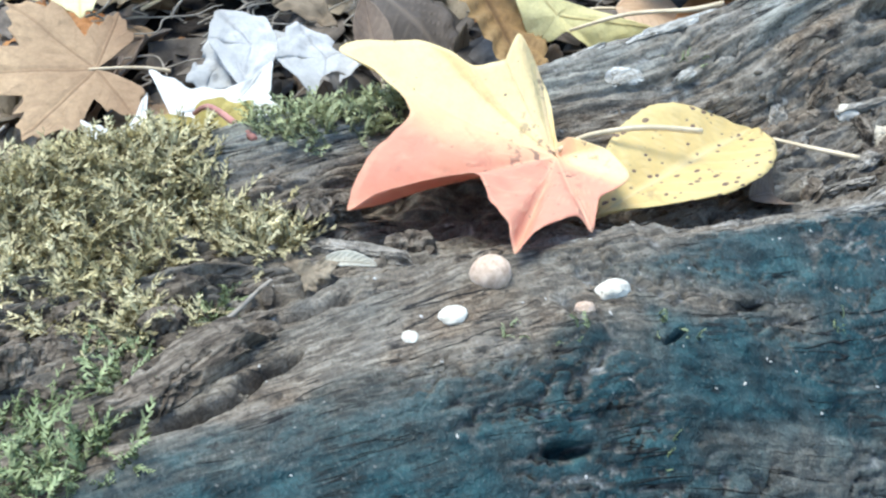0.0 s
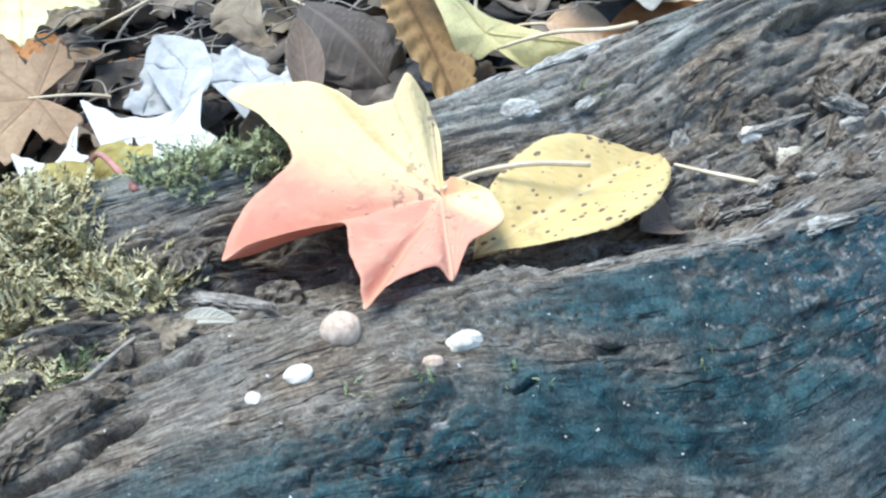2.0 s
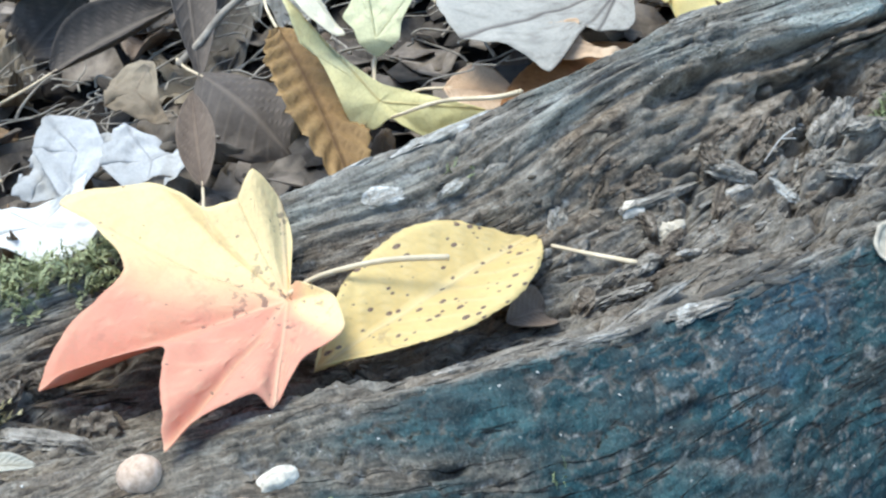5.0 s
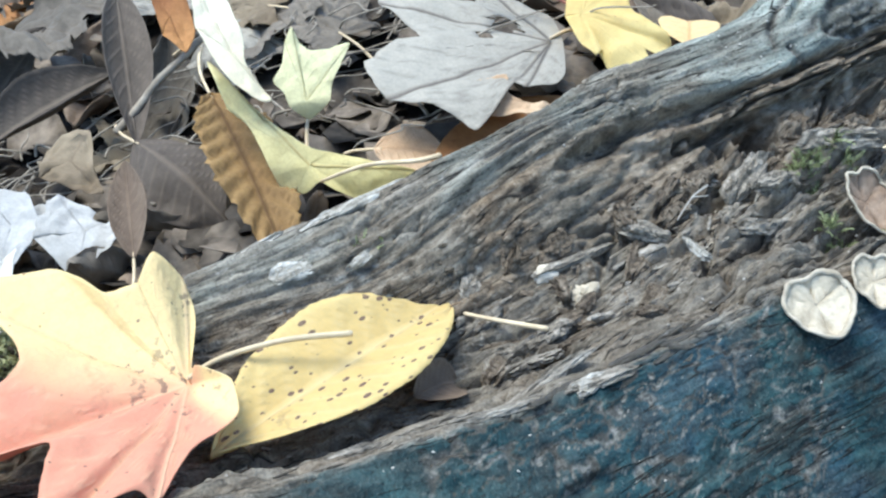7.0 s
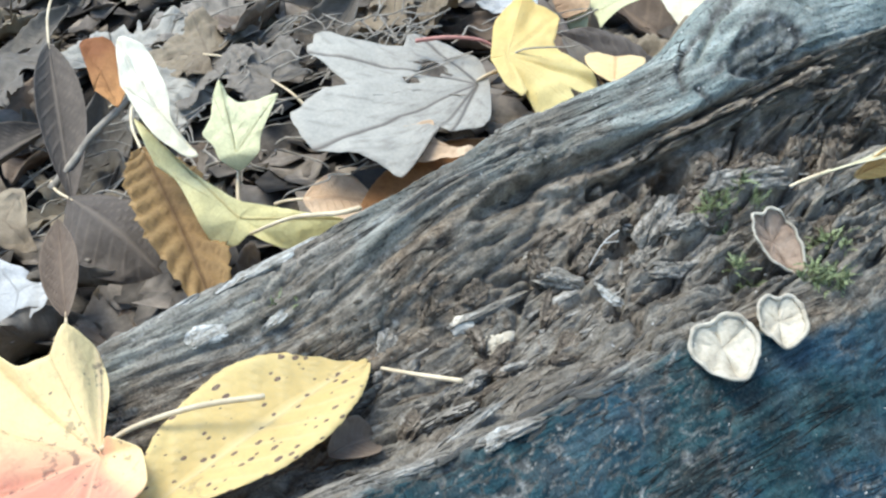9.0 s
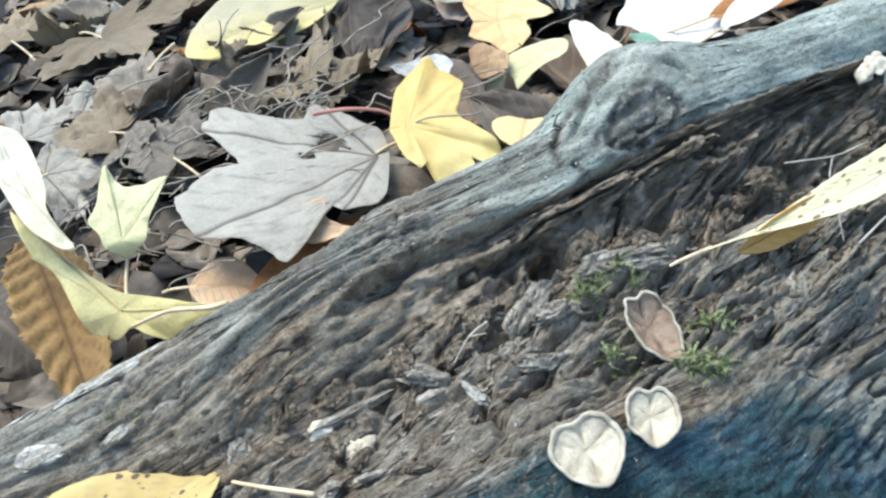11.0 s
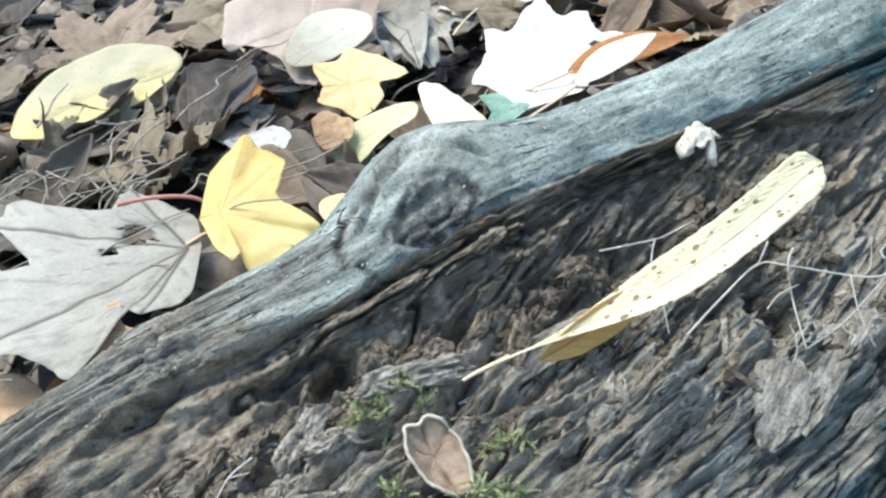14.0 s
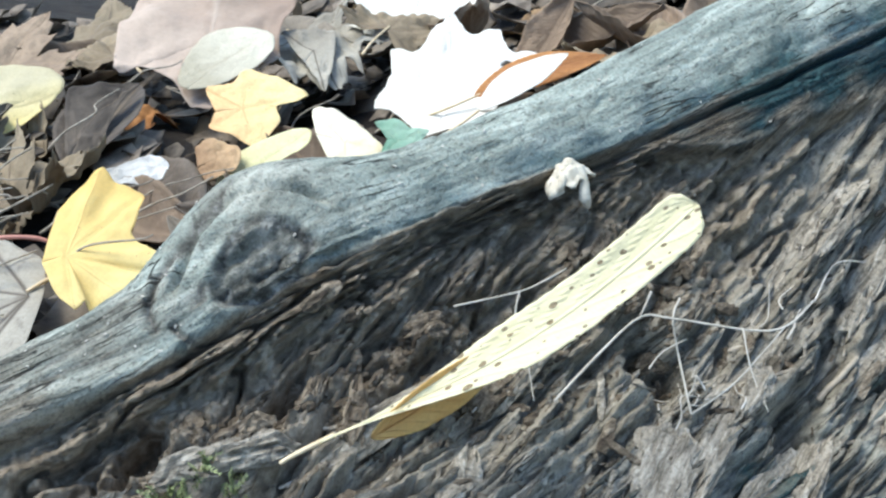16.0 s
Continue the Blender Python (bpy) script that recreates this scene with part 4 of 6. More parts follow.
torn_leaf("maple_leaf", "large weathered grey maple leaf with small holes", GREY_LEAF, (0.3713, 0.5668, 0.0393), (0.2569, 0.5496, 0.0631), (0.227, -0.185, 0.956),
          ((-81, 67, 0), (-69, 57, 0), (-58, 79, 0), (-55, 103, 0), (-42, 104, 0), (-22, 76, 0), (-5, 75, 0), (-18, 85, 0), (-7, 103, 0), (0, 118, 0), (14, 121, 0), (29, 105, 0), (38, 107, 0), (38, 93, 0), (34, 81, 0), (34, 56, 0), (45, 61, 0), (61, 50, 0), (70, 38, 0), (161, 7, 0), (-124, 28, 0), (-99, 48, 0), (-89, 70, 0)), 11, stalk=((0.371, 0.567, 0.0405), (0.382, 0.571, 0.040), (0.396, 0.577, 0.036)), soften=2, fray=0.03, wave=0.05, holes=((0.13, -0.20, 0.05), (0.18, -0.16, 0.03), (0.30, -0.12, 0.02), (0.45, 0.12, 0.02)))
torn_leaf("maple_leaf", "small pale yellow-green maple leaf among brown leaves", PALE_GREEN, (0.2283, 0.5667, 0.0485), (0.2354, 0.6022, 0.0756), (-0.05, -0.599, 0.799),
          ((8, 38, 0), (20, 26, 0), (47, 22, 0), (58, 13, 0), (102, 10, 0), (176, 8, -8), (-105, 13, 0), (-66, 16, 0), (-52, 28, 0), (-44, 44, 0), (-34, 35, 0), (-13, 30, 0), (-4, 36, 0), (0, 45, 4)), 12, soften=2, fray=0.02, wave=0.06, stalk=((0.2305, 0.5805, 0.0385), (0.222, 0.560, 0.030), (0.217, 0.542, 0.022)))
torn_leaf("maple_leaf", "golden yellow lobed leaf with a reddish stalk", GOLD, (0.393, 0.5701, 0.0476), (0.3956, 0.5342, 0.0289), (0.15, -0.45, 0.88),
          ((-94, 11, 0), (-36, 22, 0), (-17, 33, 0), (-5, 28, 0), (-6, 33, -6), (0, 45, -14), (9, 48, -8), (21, 52, 0), (31, 41, 0), (30, 50, 0), (47, 56, -6), (52, 51, 0), (65, 41, 0), (84, 30, 0), (101, 40, 0), (111, 52, 0), (130, 50, 0), (139, 56, 6), (149, 41, 0), (165, 29, 0), (-174, 15, 0)), 13, soften=3, fray=0.03, wave=0.06, stalk=((0.3946, 0.5793, 0.0440), (0.386, 0.586, 0.054), (0.368, 0.594, 0.060), (0.350, 0.600, 0.062)), stalk_material=STALK_RED)
torn_leaf("maple_leaf", "draped lemon yellow maple leaf by the log", YELLOW, (0.2148, 0.5213, 0.0345), (0.183, 0.5734, 0.0866), (0.0, -0.707, 0.707),
          ((11, 52, 0), (11, 38, 0), (55, 20, 0), (86, 18, -6), (130, 14, -6), (169, 10, 1), (179, 18, 0), (-167, 30, -6), (-156, 44, -2), (-138, 56, 10), (-135, 37, 6), (-116, 18, 0), (-38, 9, 0), (-4, 26, 0), (0, 54, 0), (0, 80, 0)), 14, soften=4, fray=0.02, wave=0.10, stalk=((0.2166, 0.509, 0.030), (0.235, 0.480, 0.046), (0.252, 0.450, 0.056), (0.259, 0.433, 0.064)))
torn_leaf("pale_leaf", "bleached cream leaf curving over other leaves", CREAM_LEAF, (0.1966, 0.5617, 0.0874), (0.1905, 0.6047, 0.1177), (0.102, -0.564, 0.82),
          ((26, 24, 0), (146, 16, 0), (-178, 32, 0), (-167, 35, 0), (-157, 8, 0), (-59, 11, 0), (-18, 42, 0), (0, 53, 0)), 15, soften=4, wave=0.12)
torn_leaf("yellow_leaf", "long yellow oval leaf on the forest floor", DULL_YELLOW, (0.3786, 0.8341, 0.0526), (0.4495, 0.827, 0.0484), (0.0, -0.503, 0.865),
          ((-134, 39, 0), (-54, 30, 0), (0, 71, 0), (23, 67, 0), (48, 53, 0), (100, 39, 0), (157, 48, 0), (-165, 72, 0)), 16, stalk=((0.314, 0.841, 0.0565), (0.301, 0.838, 0.052), (0.288, 0.832, 0.046)), soften=12, wave=0.06, tone_way=(0.0, 1.0), tone_mid=0.55, tone_gain=2.2)
torn_leaf("maple_leaf", "orange-yellow maple leaf on other fallen leaves", ORANGE, (0.5381, 0.7738, 0.0092), (0.5834, 0.7657, 0.0031), (0.051, -0.406, 0.913),
          ((176, 18, 0), (-156, 29, 0), (-115, 27, 0), (-92, 40, 0), (-45, 30, 0), (-9, 21, 0), (-10, 36, 0), (0, 46, 0), (39, 37, 0), (73, 41, 0), (95, 26, 0), (125, 36, 0)), 17, soften=3, fray=0.03, wave=0.08)
torn_leaf("pale_leaf", "pale yellow oval leaf behind the log", PALE_GREEN, (0.5209, 0.6935, 0.0014), (0.558, 0.6978, 0.0074), (-0.101, -0.404, 0.909),
          ((-160, 32, 0), (-140, 22, 0), (-54, 8, 0), (-22, 30, 0), (0, 38, 0), (18, 28, 0), (78, 17, 0), (133, 24, 0), (173, 35, 0)), 18, soften=8, wave=0.05)
torn_leaf("maple_leaf", "large bleached white maple leaf with small holes", WHITE_LEAF, (0.6505, 0.7019, -0.0112), (0.7278, 0.6897, -0.015), (0.0, -0.301, 0.954),
          ((120, 47, 0), (144, 45, 0), (166, 48, 0), (174, 38, 0), (-147, 39, 0), (-123, 52, 0), (-85, 31, 0), (-55, 39, 0), (-24, 40, 0), (-18, 62, 0), (0, 78, 0), (25, 61, 0), (43, 83, 0), (56, 70, 0), (66, 101, 0), (93, 51, 0), (102, 70, 0)), 19, soften=2, fray=0.03, wave=0.09, holes=((0.5, 0.12, 0.04), (0.55, -0.2, 0.03)))
torn_leaf("pale_leaf", "cream rounded leaf resting against the log", CREAM_LEAF, (0.5669, 0.6715, 0.0013), (0.562, 0.7037, 0.0156), (0.0, -0.406, 0.914),
          ((34, 18, 0), (119, 20, 0), (145, 35, 0), (173, 28, 0), (-150, 29, 0), (-75, 16, 0), (-32, 25, 0), (-12, 35, 0), (0, 36, 0)), 20, soften=5, wave=0.08)
torn_leaf("green_leaf", "torn grey-green leaf by the log", GREEN_LEAF, (0.5887, 0.6413, 0.0003), (0.6096, 0.6399, -0.0002), (0.0, -0.406, 0.914),
          ((133, 7, 0), (-158, 18, 0), (-123, 13, 0), (-29, 13, 0), (0, 21, 0), (24, 12, 0), (69, 20, 0), (105, 23, 0)), 21, soften=2, fray=0.04, wave=0.12)
torn_leaf("brown_leaf", "large pinkish brown leaf among the litter", PINK_LEAF, (0.5529, 0.8703, 0.0334), (0.4821, 0.8766, 0.0358), (0.0, -0.352, 0.936),
          ((5, 68, 0), (4, 52, 0), (42, 48, 0), (59, 67, -8), (73, 77, -8), (85, 56, 0), (127, 61, 0), (165, 50, 0), (-170, 79, 0), (-116, 93, 0), (-74, 92, 0), (-43, 72, 4), (0, 71, 4)), 22, soften=5, fray=0.03, wave=0.12)
torn_leaf("yellow_leaf", "dull yellow oval leaf on a brown leaf", TORN_LEAF, (0.5512, 0.8314, 0.0268), (0.5938, 0.8396, 0.0299), (0.0, -0.352, 0.936),
          ((-170, 38, 0), (-146, 33, 0), (-97, 24, 0), (-37, 34, 0), (0, 43, 0), (43, 39, 0), (82, 36, 0), (138, 31, 0), (176, 40, 0)), 23, soften=8, wave=0.05)
floor_oval("grey_leaf", "blue-grey curled leaf on the forest floor", (0.625, 0.94, 0.01), (0.625, 0.83, -0.01), 0.05, ASH_LEAF, 24)
floor_oval("grey_leaf", "dark grey folded leaf over a hollow", (0.42, 0.76, 0.02), (0.49, 0.84, 0.03), 0.05, DARK_LEAF, 25, fold=0.5)
# left part
floor_maple("brown_leaf", "large rust and tan leaf beside moss", (-0.02, 0.60, 0.02), (-0.10, 0.60, 0.03), TAN_LEAF, 26, cup=0.1)
torn_leaf("pale_leaf", "bleached white pointed leaf beside the mossy log", WHITE_LEAF, (0.0405, 0.5146, 0.0232), (0.0052, 0.548, 0.038), (0.0, -0.406, 0.914),
          ((44, 29, 0), (111, 19, 0), (128, 24, 0), (179, 28, 0), (-155, 29, 0), (-135, 19, 0), (-90, 38, 0), (-84, 17, 0), (-27, 12, 0), (1, 27, 0), (0, 51, 0)), 27, soften=2, wave=0.12)
torn_leaf("pale_leaf", "small white pointed leaf beside the mossy log", WHITE_LEAF, (-0.0086, 0.5063, 0.0219), (0.0039, 0.5315, 0.0331), (0.0, -0.406, 0.914),
          ((132, 20, 0), (-164, 3, 0), (-57, 15, 0), (-20, 11, 0), (0, 30, 0), (51, 5, 0), (105, 13, 0), (75, 29, 0)), 127, soften=2, wave=0.15)
torn_leaf("olive_leaf", "olive yellow leaf half with a reddish stalk", OLIVE_LEAF, (0.007, 0.3819, 0.0842), (-0.008, 0.3798, 0.0829), (0.0, -0.507, 0.862),
          ((51, 6, 0), (133, 11, 0), (176, 10, 0), (-110, 5, 0), (-46, 9, 0), (0, 15, 0)), 29, soften=3, wave=0.08, stalk=((0.0165, 0.384, 0.086), (0.022, 0.365, 0.096), (0.031, 0.331, 0.0985)), stalk_material=STALK_RED)
torn_leaf("olive_leaf", "torn olive yellow leaf on the log's edge", OLIVE_LEAF, (0.0263, 0.3859, 0.0816), (0.0389, 0.39, 0.084), (0.0, -0.507, 0.862),
          ((-169, 13, 0), (-137, 8, 0), (-55, 12, 0), (0, 14, 0), (20, 7, 0), (58, 9, 0), (115, 12, 0)), 129, soften=2, fray=0.06, wave=0.10)
torn_leaf("grey_leaf", "crumpled silvery grey leaf breaking into pieces", SILVER_LEAF, (0.0474, 0.5881, 0.0195), (0.0666, 0.6124, 0.0287), (0.0, -0.352, 0.936),
          ((-176, 28, 0), (-145, 29, 0), (-84, 20, 0), (-30, 26, 0), (0, 32, 0), (31, 28, 0), (126, 14, 0), (154, 27, 0)), 30, soften=1, fray=0.10, wave=0.16, holes=((0.3, 0.2, 0.10), (-0.3, 0.3, 0.08)))
torn_leaf("grey_leaf", "broken silvery leaf piece in the litter", SILVER_LEAF, (0.0867, 0.5828, 0.0155), (0.1, 0.5808, 0.0148), (0.0, -0.352, 0.936),
          ((-159, 17, 0), (-110, 16, 0), (-38, 18, 0), (0, 13, 0), (104, 15, 0), (133, 23, 0)), 31, soften=1, fray=0.10, wave=0.16)
torn_leaf("grey_leaf", "bluish white brittle leaf torn into pieces", SILVER_LEAF, (0.0976, 0.5601, 0.0183), (0.125, 0.5671, 0.0209), (0.0, -0.352, 0.936),
          ((153, 26, 0), (-121, 35, 0), (-80, 17, 0), (-27, 27, 0), (0, 28, 0), (19, 13, 0), (89, 35, 0), (122, 29, 0)), 32, soften=1, fray=0.12, wave=0.16, holes=((0.35, 0.1, 0.09),))
torn_leaf("grey_leaf", "pale silvery leaf with a curled edge", SILVER_LEAF, (0.0623, 0.581, 0.0242), (0.0767, 0.575, 0.0219), (0.0, -0.352, 0.936),
          ((-180, 24, 0), (-90, 33, 0), (-55, 21, 0), (0, 16, 0), (83, 24, 0), (134, 38, 0)), 33, soften=2, fray=0.06, wave=0.16)
torn_leaf("tan_leaf", "pale tan curled leaf over dark litter", DUN_LEAF, (0.0997, 0.6183, 0.0333), (0.1155, 0.6396, 0.0414), (0.0, -0.352, 0.936),
          ((137, 19, 0), (-156, 21, 0), (-124, 36, 0), (-104, 16, 0), (0, 28, 0), (72, 21, 0)), 34, soften=2, fray=0.05, wave=0.2)
torn_leaf("rust_leaf", "rust orange leaf behind a cream leaf", RUST_LEAF, (0.1784, 0.6814, 0.0755), (0.1797, 0.6547, 0.0595), (0.199, -0.497, 0.845),
          ((-34, 14, 0), (0, 31, 0), (34, 20, 0), (148, 29, 0), (-169, 30, 0)), 35, soften=3, wave=0.1)
torn_leaf("grey_leaf", "bluish grey folded leaf in the litter", GREY_LEAF, (0.6151, 0.8365, 0.0069), (0.6001, 0.7918, -0.0099), (0.0, -0.352, 0.936),
          ((-36, 14, 0), (0, 50, 0), (33, 21, 0), (131, 27, 0), (-177, 30, 0), (-143, 35, 0)), 36, soften=2, wave=0.15)
torn_leaf("grey_leaf", "dark slate curled leaf over a dark hollow", DARK_LEAF, (0.4513, 0.789, 0.0386), (0.4344, 0.7543, 0.0202), (0.101, -0.504, 0.858),
          ((-22, 45, 0), (0, 43, 0), (88, 10, 0), (135, 41, 0), (159, 27, 0), (-142, 33, 0)), 37, soften=3, wave=0.15)
torn_leaf("tan_leaf", "small tan leaf behind the log's knot", TAN_LEAF, (0.4974, 0.7005, 0.0122), (0.5137, 0.6999, 0.012), (0.0, -0.352, 0.936),
          ((-168, 14, 0), (-129, 22, 0), (-68, 17, 0), (0, 16, 0), (84, 20, 0), (115, 19, 0)), 38, soften=3, wave=0.15)
torn_leaf("pale_leaf", "pale grey curled leaf above a golden leaf", SILVER_LEAF, (0.4492, 0.6985, 0.027), (0.4693, 0.6907, 0.024), (0.0, -0.352, 0.936),
          ((-132, 16, 0), (-38, 21, 0), (0, 22, 0), (41, 15, 0), (168, 15, 0), (179, 23, 0)), 39, soften=3, wave=0.18)
floor_oval("brown_leaf", "long rust brown toothed leaf with strong ribs", (0.183, 0.605, 0.052), (0.193, 0.470, 0.026), 0.044, OCHRE_LEAF, 40, up=(0.3, -0.5, 0.8), bend=20, fold=0.35, serrate=0.2, ribs=11, pleat=0.05)
floor_oval("brown_leaf", "lumpy dark brown curled leaf", (0.136, 0.625, 0.030), (0.172, 0.545, 0.030), 0.055, DARK_LEAF, 41, bend=60, fold=-0.4, wave=0.12)
floor_oval("grey_leaf", "upright grey-brown curled leaf in the litter", (0.155, 0.735, 0.085), (0.136, 0.635, 0.022), 0.034, DARK_LEAF, 42, up=(0.2, -0.8, 0.4), roll_in=60)
floor_oval("grey_leaf", "dark curled leaf with a rolled edge", (0.055, 0.685, 0.030), (0.138, 0.712, 0.050), 0.050, DARK_LEAF, 43, roll_in=70, bend=15)
floor_oval("brown_leaf", "narrow brown pointed leaf in the litter", (0.118, 0.520, 0.016), (0.128, 0.590, 0.036), 0.022, BROWN_LEAF, 44, roll_in=50)
torn_leaf("peach_leaf", "peach-coloured curled leaf below a grey leaf", PEACH_LEAF, (0.3211, 0.5221, 0.0373), (0.3546, 0.5036, 0.0264), (0.0, -0.507, 0.862),
          ((-158, 11, 0), (-104, 14, 0), (-23, 19, 0), (0, 40, 0), (-4, 17, 0), (45, 4, 0), (83, 15, 0), (143, 16, 0), (174, 21, 0)), 45, soften=3, wave=0.2)
floor_oval("peach_leaf", "peach-coloured rounded leaf by the log", (0.250, 0.525, 0.030), (0.283, 0.505, 0.030), 0.032, PEACH_LEAF, 46, bend=30)
floor_oval("brown_leaf", "rust brown leaf tucked under the log's edge", (0.270, 0.500, 0.020), (0.385, 0.520, 0.030), 0.045, RUST_LEAF, 47, bend=20)
floor_maple("yellow_leaf", "torn yellow leaf in dry stems", (-0.02, 0.70, 0.045), (-0.022, 0.632, 0.028), YELLOW, 48, wave=0.12)
floor_oval("tan_leaf", "pale orange curled leaf beside the knot", (0.445, 0.545, 0.02), (0.480, 0.600, 0.03), 0.035, ORANGE, 49, bend=40)
floor_oval("grey_leaf", "pointed grey leaf standing in the litter", (0.452, 0.575, 0.008), (0.447, 0.612, 0.028), 0.013, ASH_LEAF, 50, roll_in=40)
floor_maple("brown_leaf", "dull brown leaf in the far litter", (0.40, 0.96, 0.04), (0.47, 1.02, 0.05), BROWN_LEAF, 51, wave=0.1)
floor_maple("grey_leaf", "large grey-brown leaf in the far litter", (0.27, 0.95, 0.05), (0.295, 0.85, 0.045), DUN_LEAF, 52, wave=0.1)
floor_maple("grey_leaf", "greenish grey leaf with curled lobes", (0.235, 0.74, 0.035), (0.275, 0.685, 0.045), ASH_LEAF, 53, wave=0.12)
floor_maple("pale_leaf", "cream leaf at the far edge of the litter", (0.70, 0.86, -0.01), (0.76, 0.92, 0.0), WHITE_LEAF, 54, wave=0.1)
floor_oval("brown_leaf", "rust brown leaf behind the log's ridge", (0.66, 0.68, -0.01), (0.75, 0.66, 0.0), 0.03, RUST_LEAF, 55, bend=20)
floor_oval("pale_leaf", "narrow white leaf along the log's ridge", (0.64, 0.635, 0.0), (0.72, 0.655, 0.01), 0.022, WHITE_LEAF, 56, bend=15)

# larger dry leaves that lie over the litter
FAR = (
    ((0.268, 0.800, 0.036), (0.235, 0.870, 0.040), ASH_LEAF), ((0.191, 0.789, 0.046), (0.198, 0.870, 0.050), GREY_LEAF), ((0.280, 0.735, 0.042), (0.266, 0.800, 0.044), ASH_LEAF),
    ((0.275, 0.665, 0.040), (0.255, 0.715, 0.052), ASH_LEAF), ((0.248, 0.738, 0.045), (0.205, 0.780, 0.050), DUN_LEAF), ((0.198, 0.724, 0.040), (0.246, 0.697, 0.044), GREY_LEAF),
    ((0.300, 0.960, 0.036), (0.250, 0.995, 0.036), GREY_LEAF), ((0.203, 1.05, 0.045), (0.180, 1.15, 0.050), DUN_LEAF),
    ((0.487, 1.024, 0.026), (0.450, 1.12, 0.030), DUN_LEAF), ((0.500, 0.950, 0.024), (0.490, 1.03, 0.024), DUN_LEAF), ((0.622, 0.891, 0.006), (0.617, 0.800, 0.002), GREY_LEAF),
    ((0.674, 0.835, 0.002), (0.735, 0.875, 0.0), DUN_LEAF), 
    ((0.077, 0.842, 0.043), (0.111, 0.747, 0.046), ASH_LEAF),
)
for n, (base, tip, mat) in enumerate(FAR):
    words = {"dun_brown": "greyish tan dry leaf lying over the litter", "bleached_white": "bleached leaf lying over the litter", "slate_grey": "grey curled leaf lying over the litter", "silvery": "silvery white crumpled leaf lying over the litter", "weathered_grey": "pale grey leaf lying over the litter"}[mat.name]
    floor_maple("dry_leaf", words, base, tip, mat, 130 + n, up=(0.1, -0.4, 0.9), lobes=[(-104, 0.5), (-50, 0.8 + 0.1 * (n % 3)), (0, 1.0), (46, 0.9 - 0.1 * (n % 2)), (98, 0.55)], sinus=0.8, teeth=0.4, broad=1.3, soften=5, fray=0.05, wave=0.2, cup=0.15 - 0.18 * (n % 3), droops=(0.1, -0.12, 0.15, 0.2 * (n % 2), -0.1))

# ---- leaf litter ----
rnd = random.Random(21)
WORDS = {"dull_brown": "brown withered leaf in the leaf litter", "slate_grey": "dark grey decaying leaf in the leaf litter", "dark_withered": "dark withered leaf in the leaf litter", "dun_brown": "greyish tan dry leaf in the leaf litter", "tan_brown": "tan curled leaf in the leaf litter", "weathered_grey": "silvery grey dry leaf in the leaf litter", "rust_brown": "rust brown leaf in the leaf litter", "olive_yellow": "dull yellow fallen leaf in the litter"}
LITTER = []


def litter_pose():
    n = len(LITTER)
    x, y = rnd.uniform(-0.22, 0.98), 0.455 + 0.72 * rnd.random() ** 1.25
    if n % 3 == 0:
        y = rnd.uniform(0.45, 0.60)
    y += 0.03 + 0.13 * max(0.0, x - 0.3)
    if 0.22 < x < 0.47 and y < 0.64:
        y += 0.22
    z = float(litter_height(np.float64(x), np.float64(y))) + rnd.uniform(-0.028, -0.010)
    z -= 0.016 * max([0.0] + [1 - ((p.x - x) ** 2 + (p.y - y) ** 2) / 0.0064 for p in LYING])
    return pose(x, y, z, rnd.gauss(8, 14), rnd.gauss(0, 14), rnd.uniform(0, 360))


for i, mat in enumerate((BROWN_LEAF, DUN_LEAF, TAN_LEAF, BROWN_LEAF, DARK_LEAF, RUST_LEAF, ASH_LEAF, DARK_LEAF, ASH_LEAF, DUN_LEAF, BROWN_LEAF, DUN_LEAF)):
    if i % 2:
        me = maple_mesh(MAPLE5, 0.058, cup=rnd.uniform(-0.45, 0.5), wave=0.26, seed=60 + i, soften=4, sinus=0.78, teeth=0.5, fray=0.06, droops=tuple(rnd.uniform(-0.4, 0.5) for _ in range(5)))
    else:
        me = oval_mesh(0.085, 0.042, bend=rnd.uniform(-60, 60), fold=rnd.uniform(0, 0.5), twist=rnd.uniform(-50, 50), wave=0.2, seed=60 + i, roll_in=rnd.choice((0, 0, 40, 60)))
    LITTER.append(leaf("fallen_leaf", WORDS[mat.name], me, mat, litter_pose() @ Matrix.Scale(rnd.uniform(0.95, 1.4), 4), stalk_material=TWIG, group="leaf litter", trail=0.055))
for n in range(286):
    LITTER.append(copy_thing(LITTER[rnd.randrange(12)], litter_pose()))


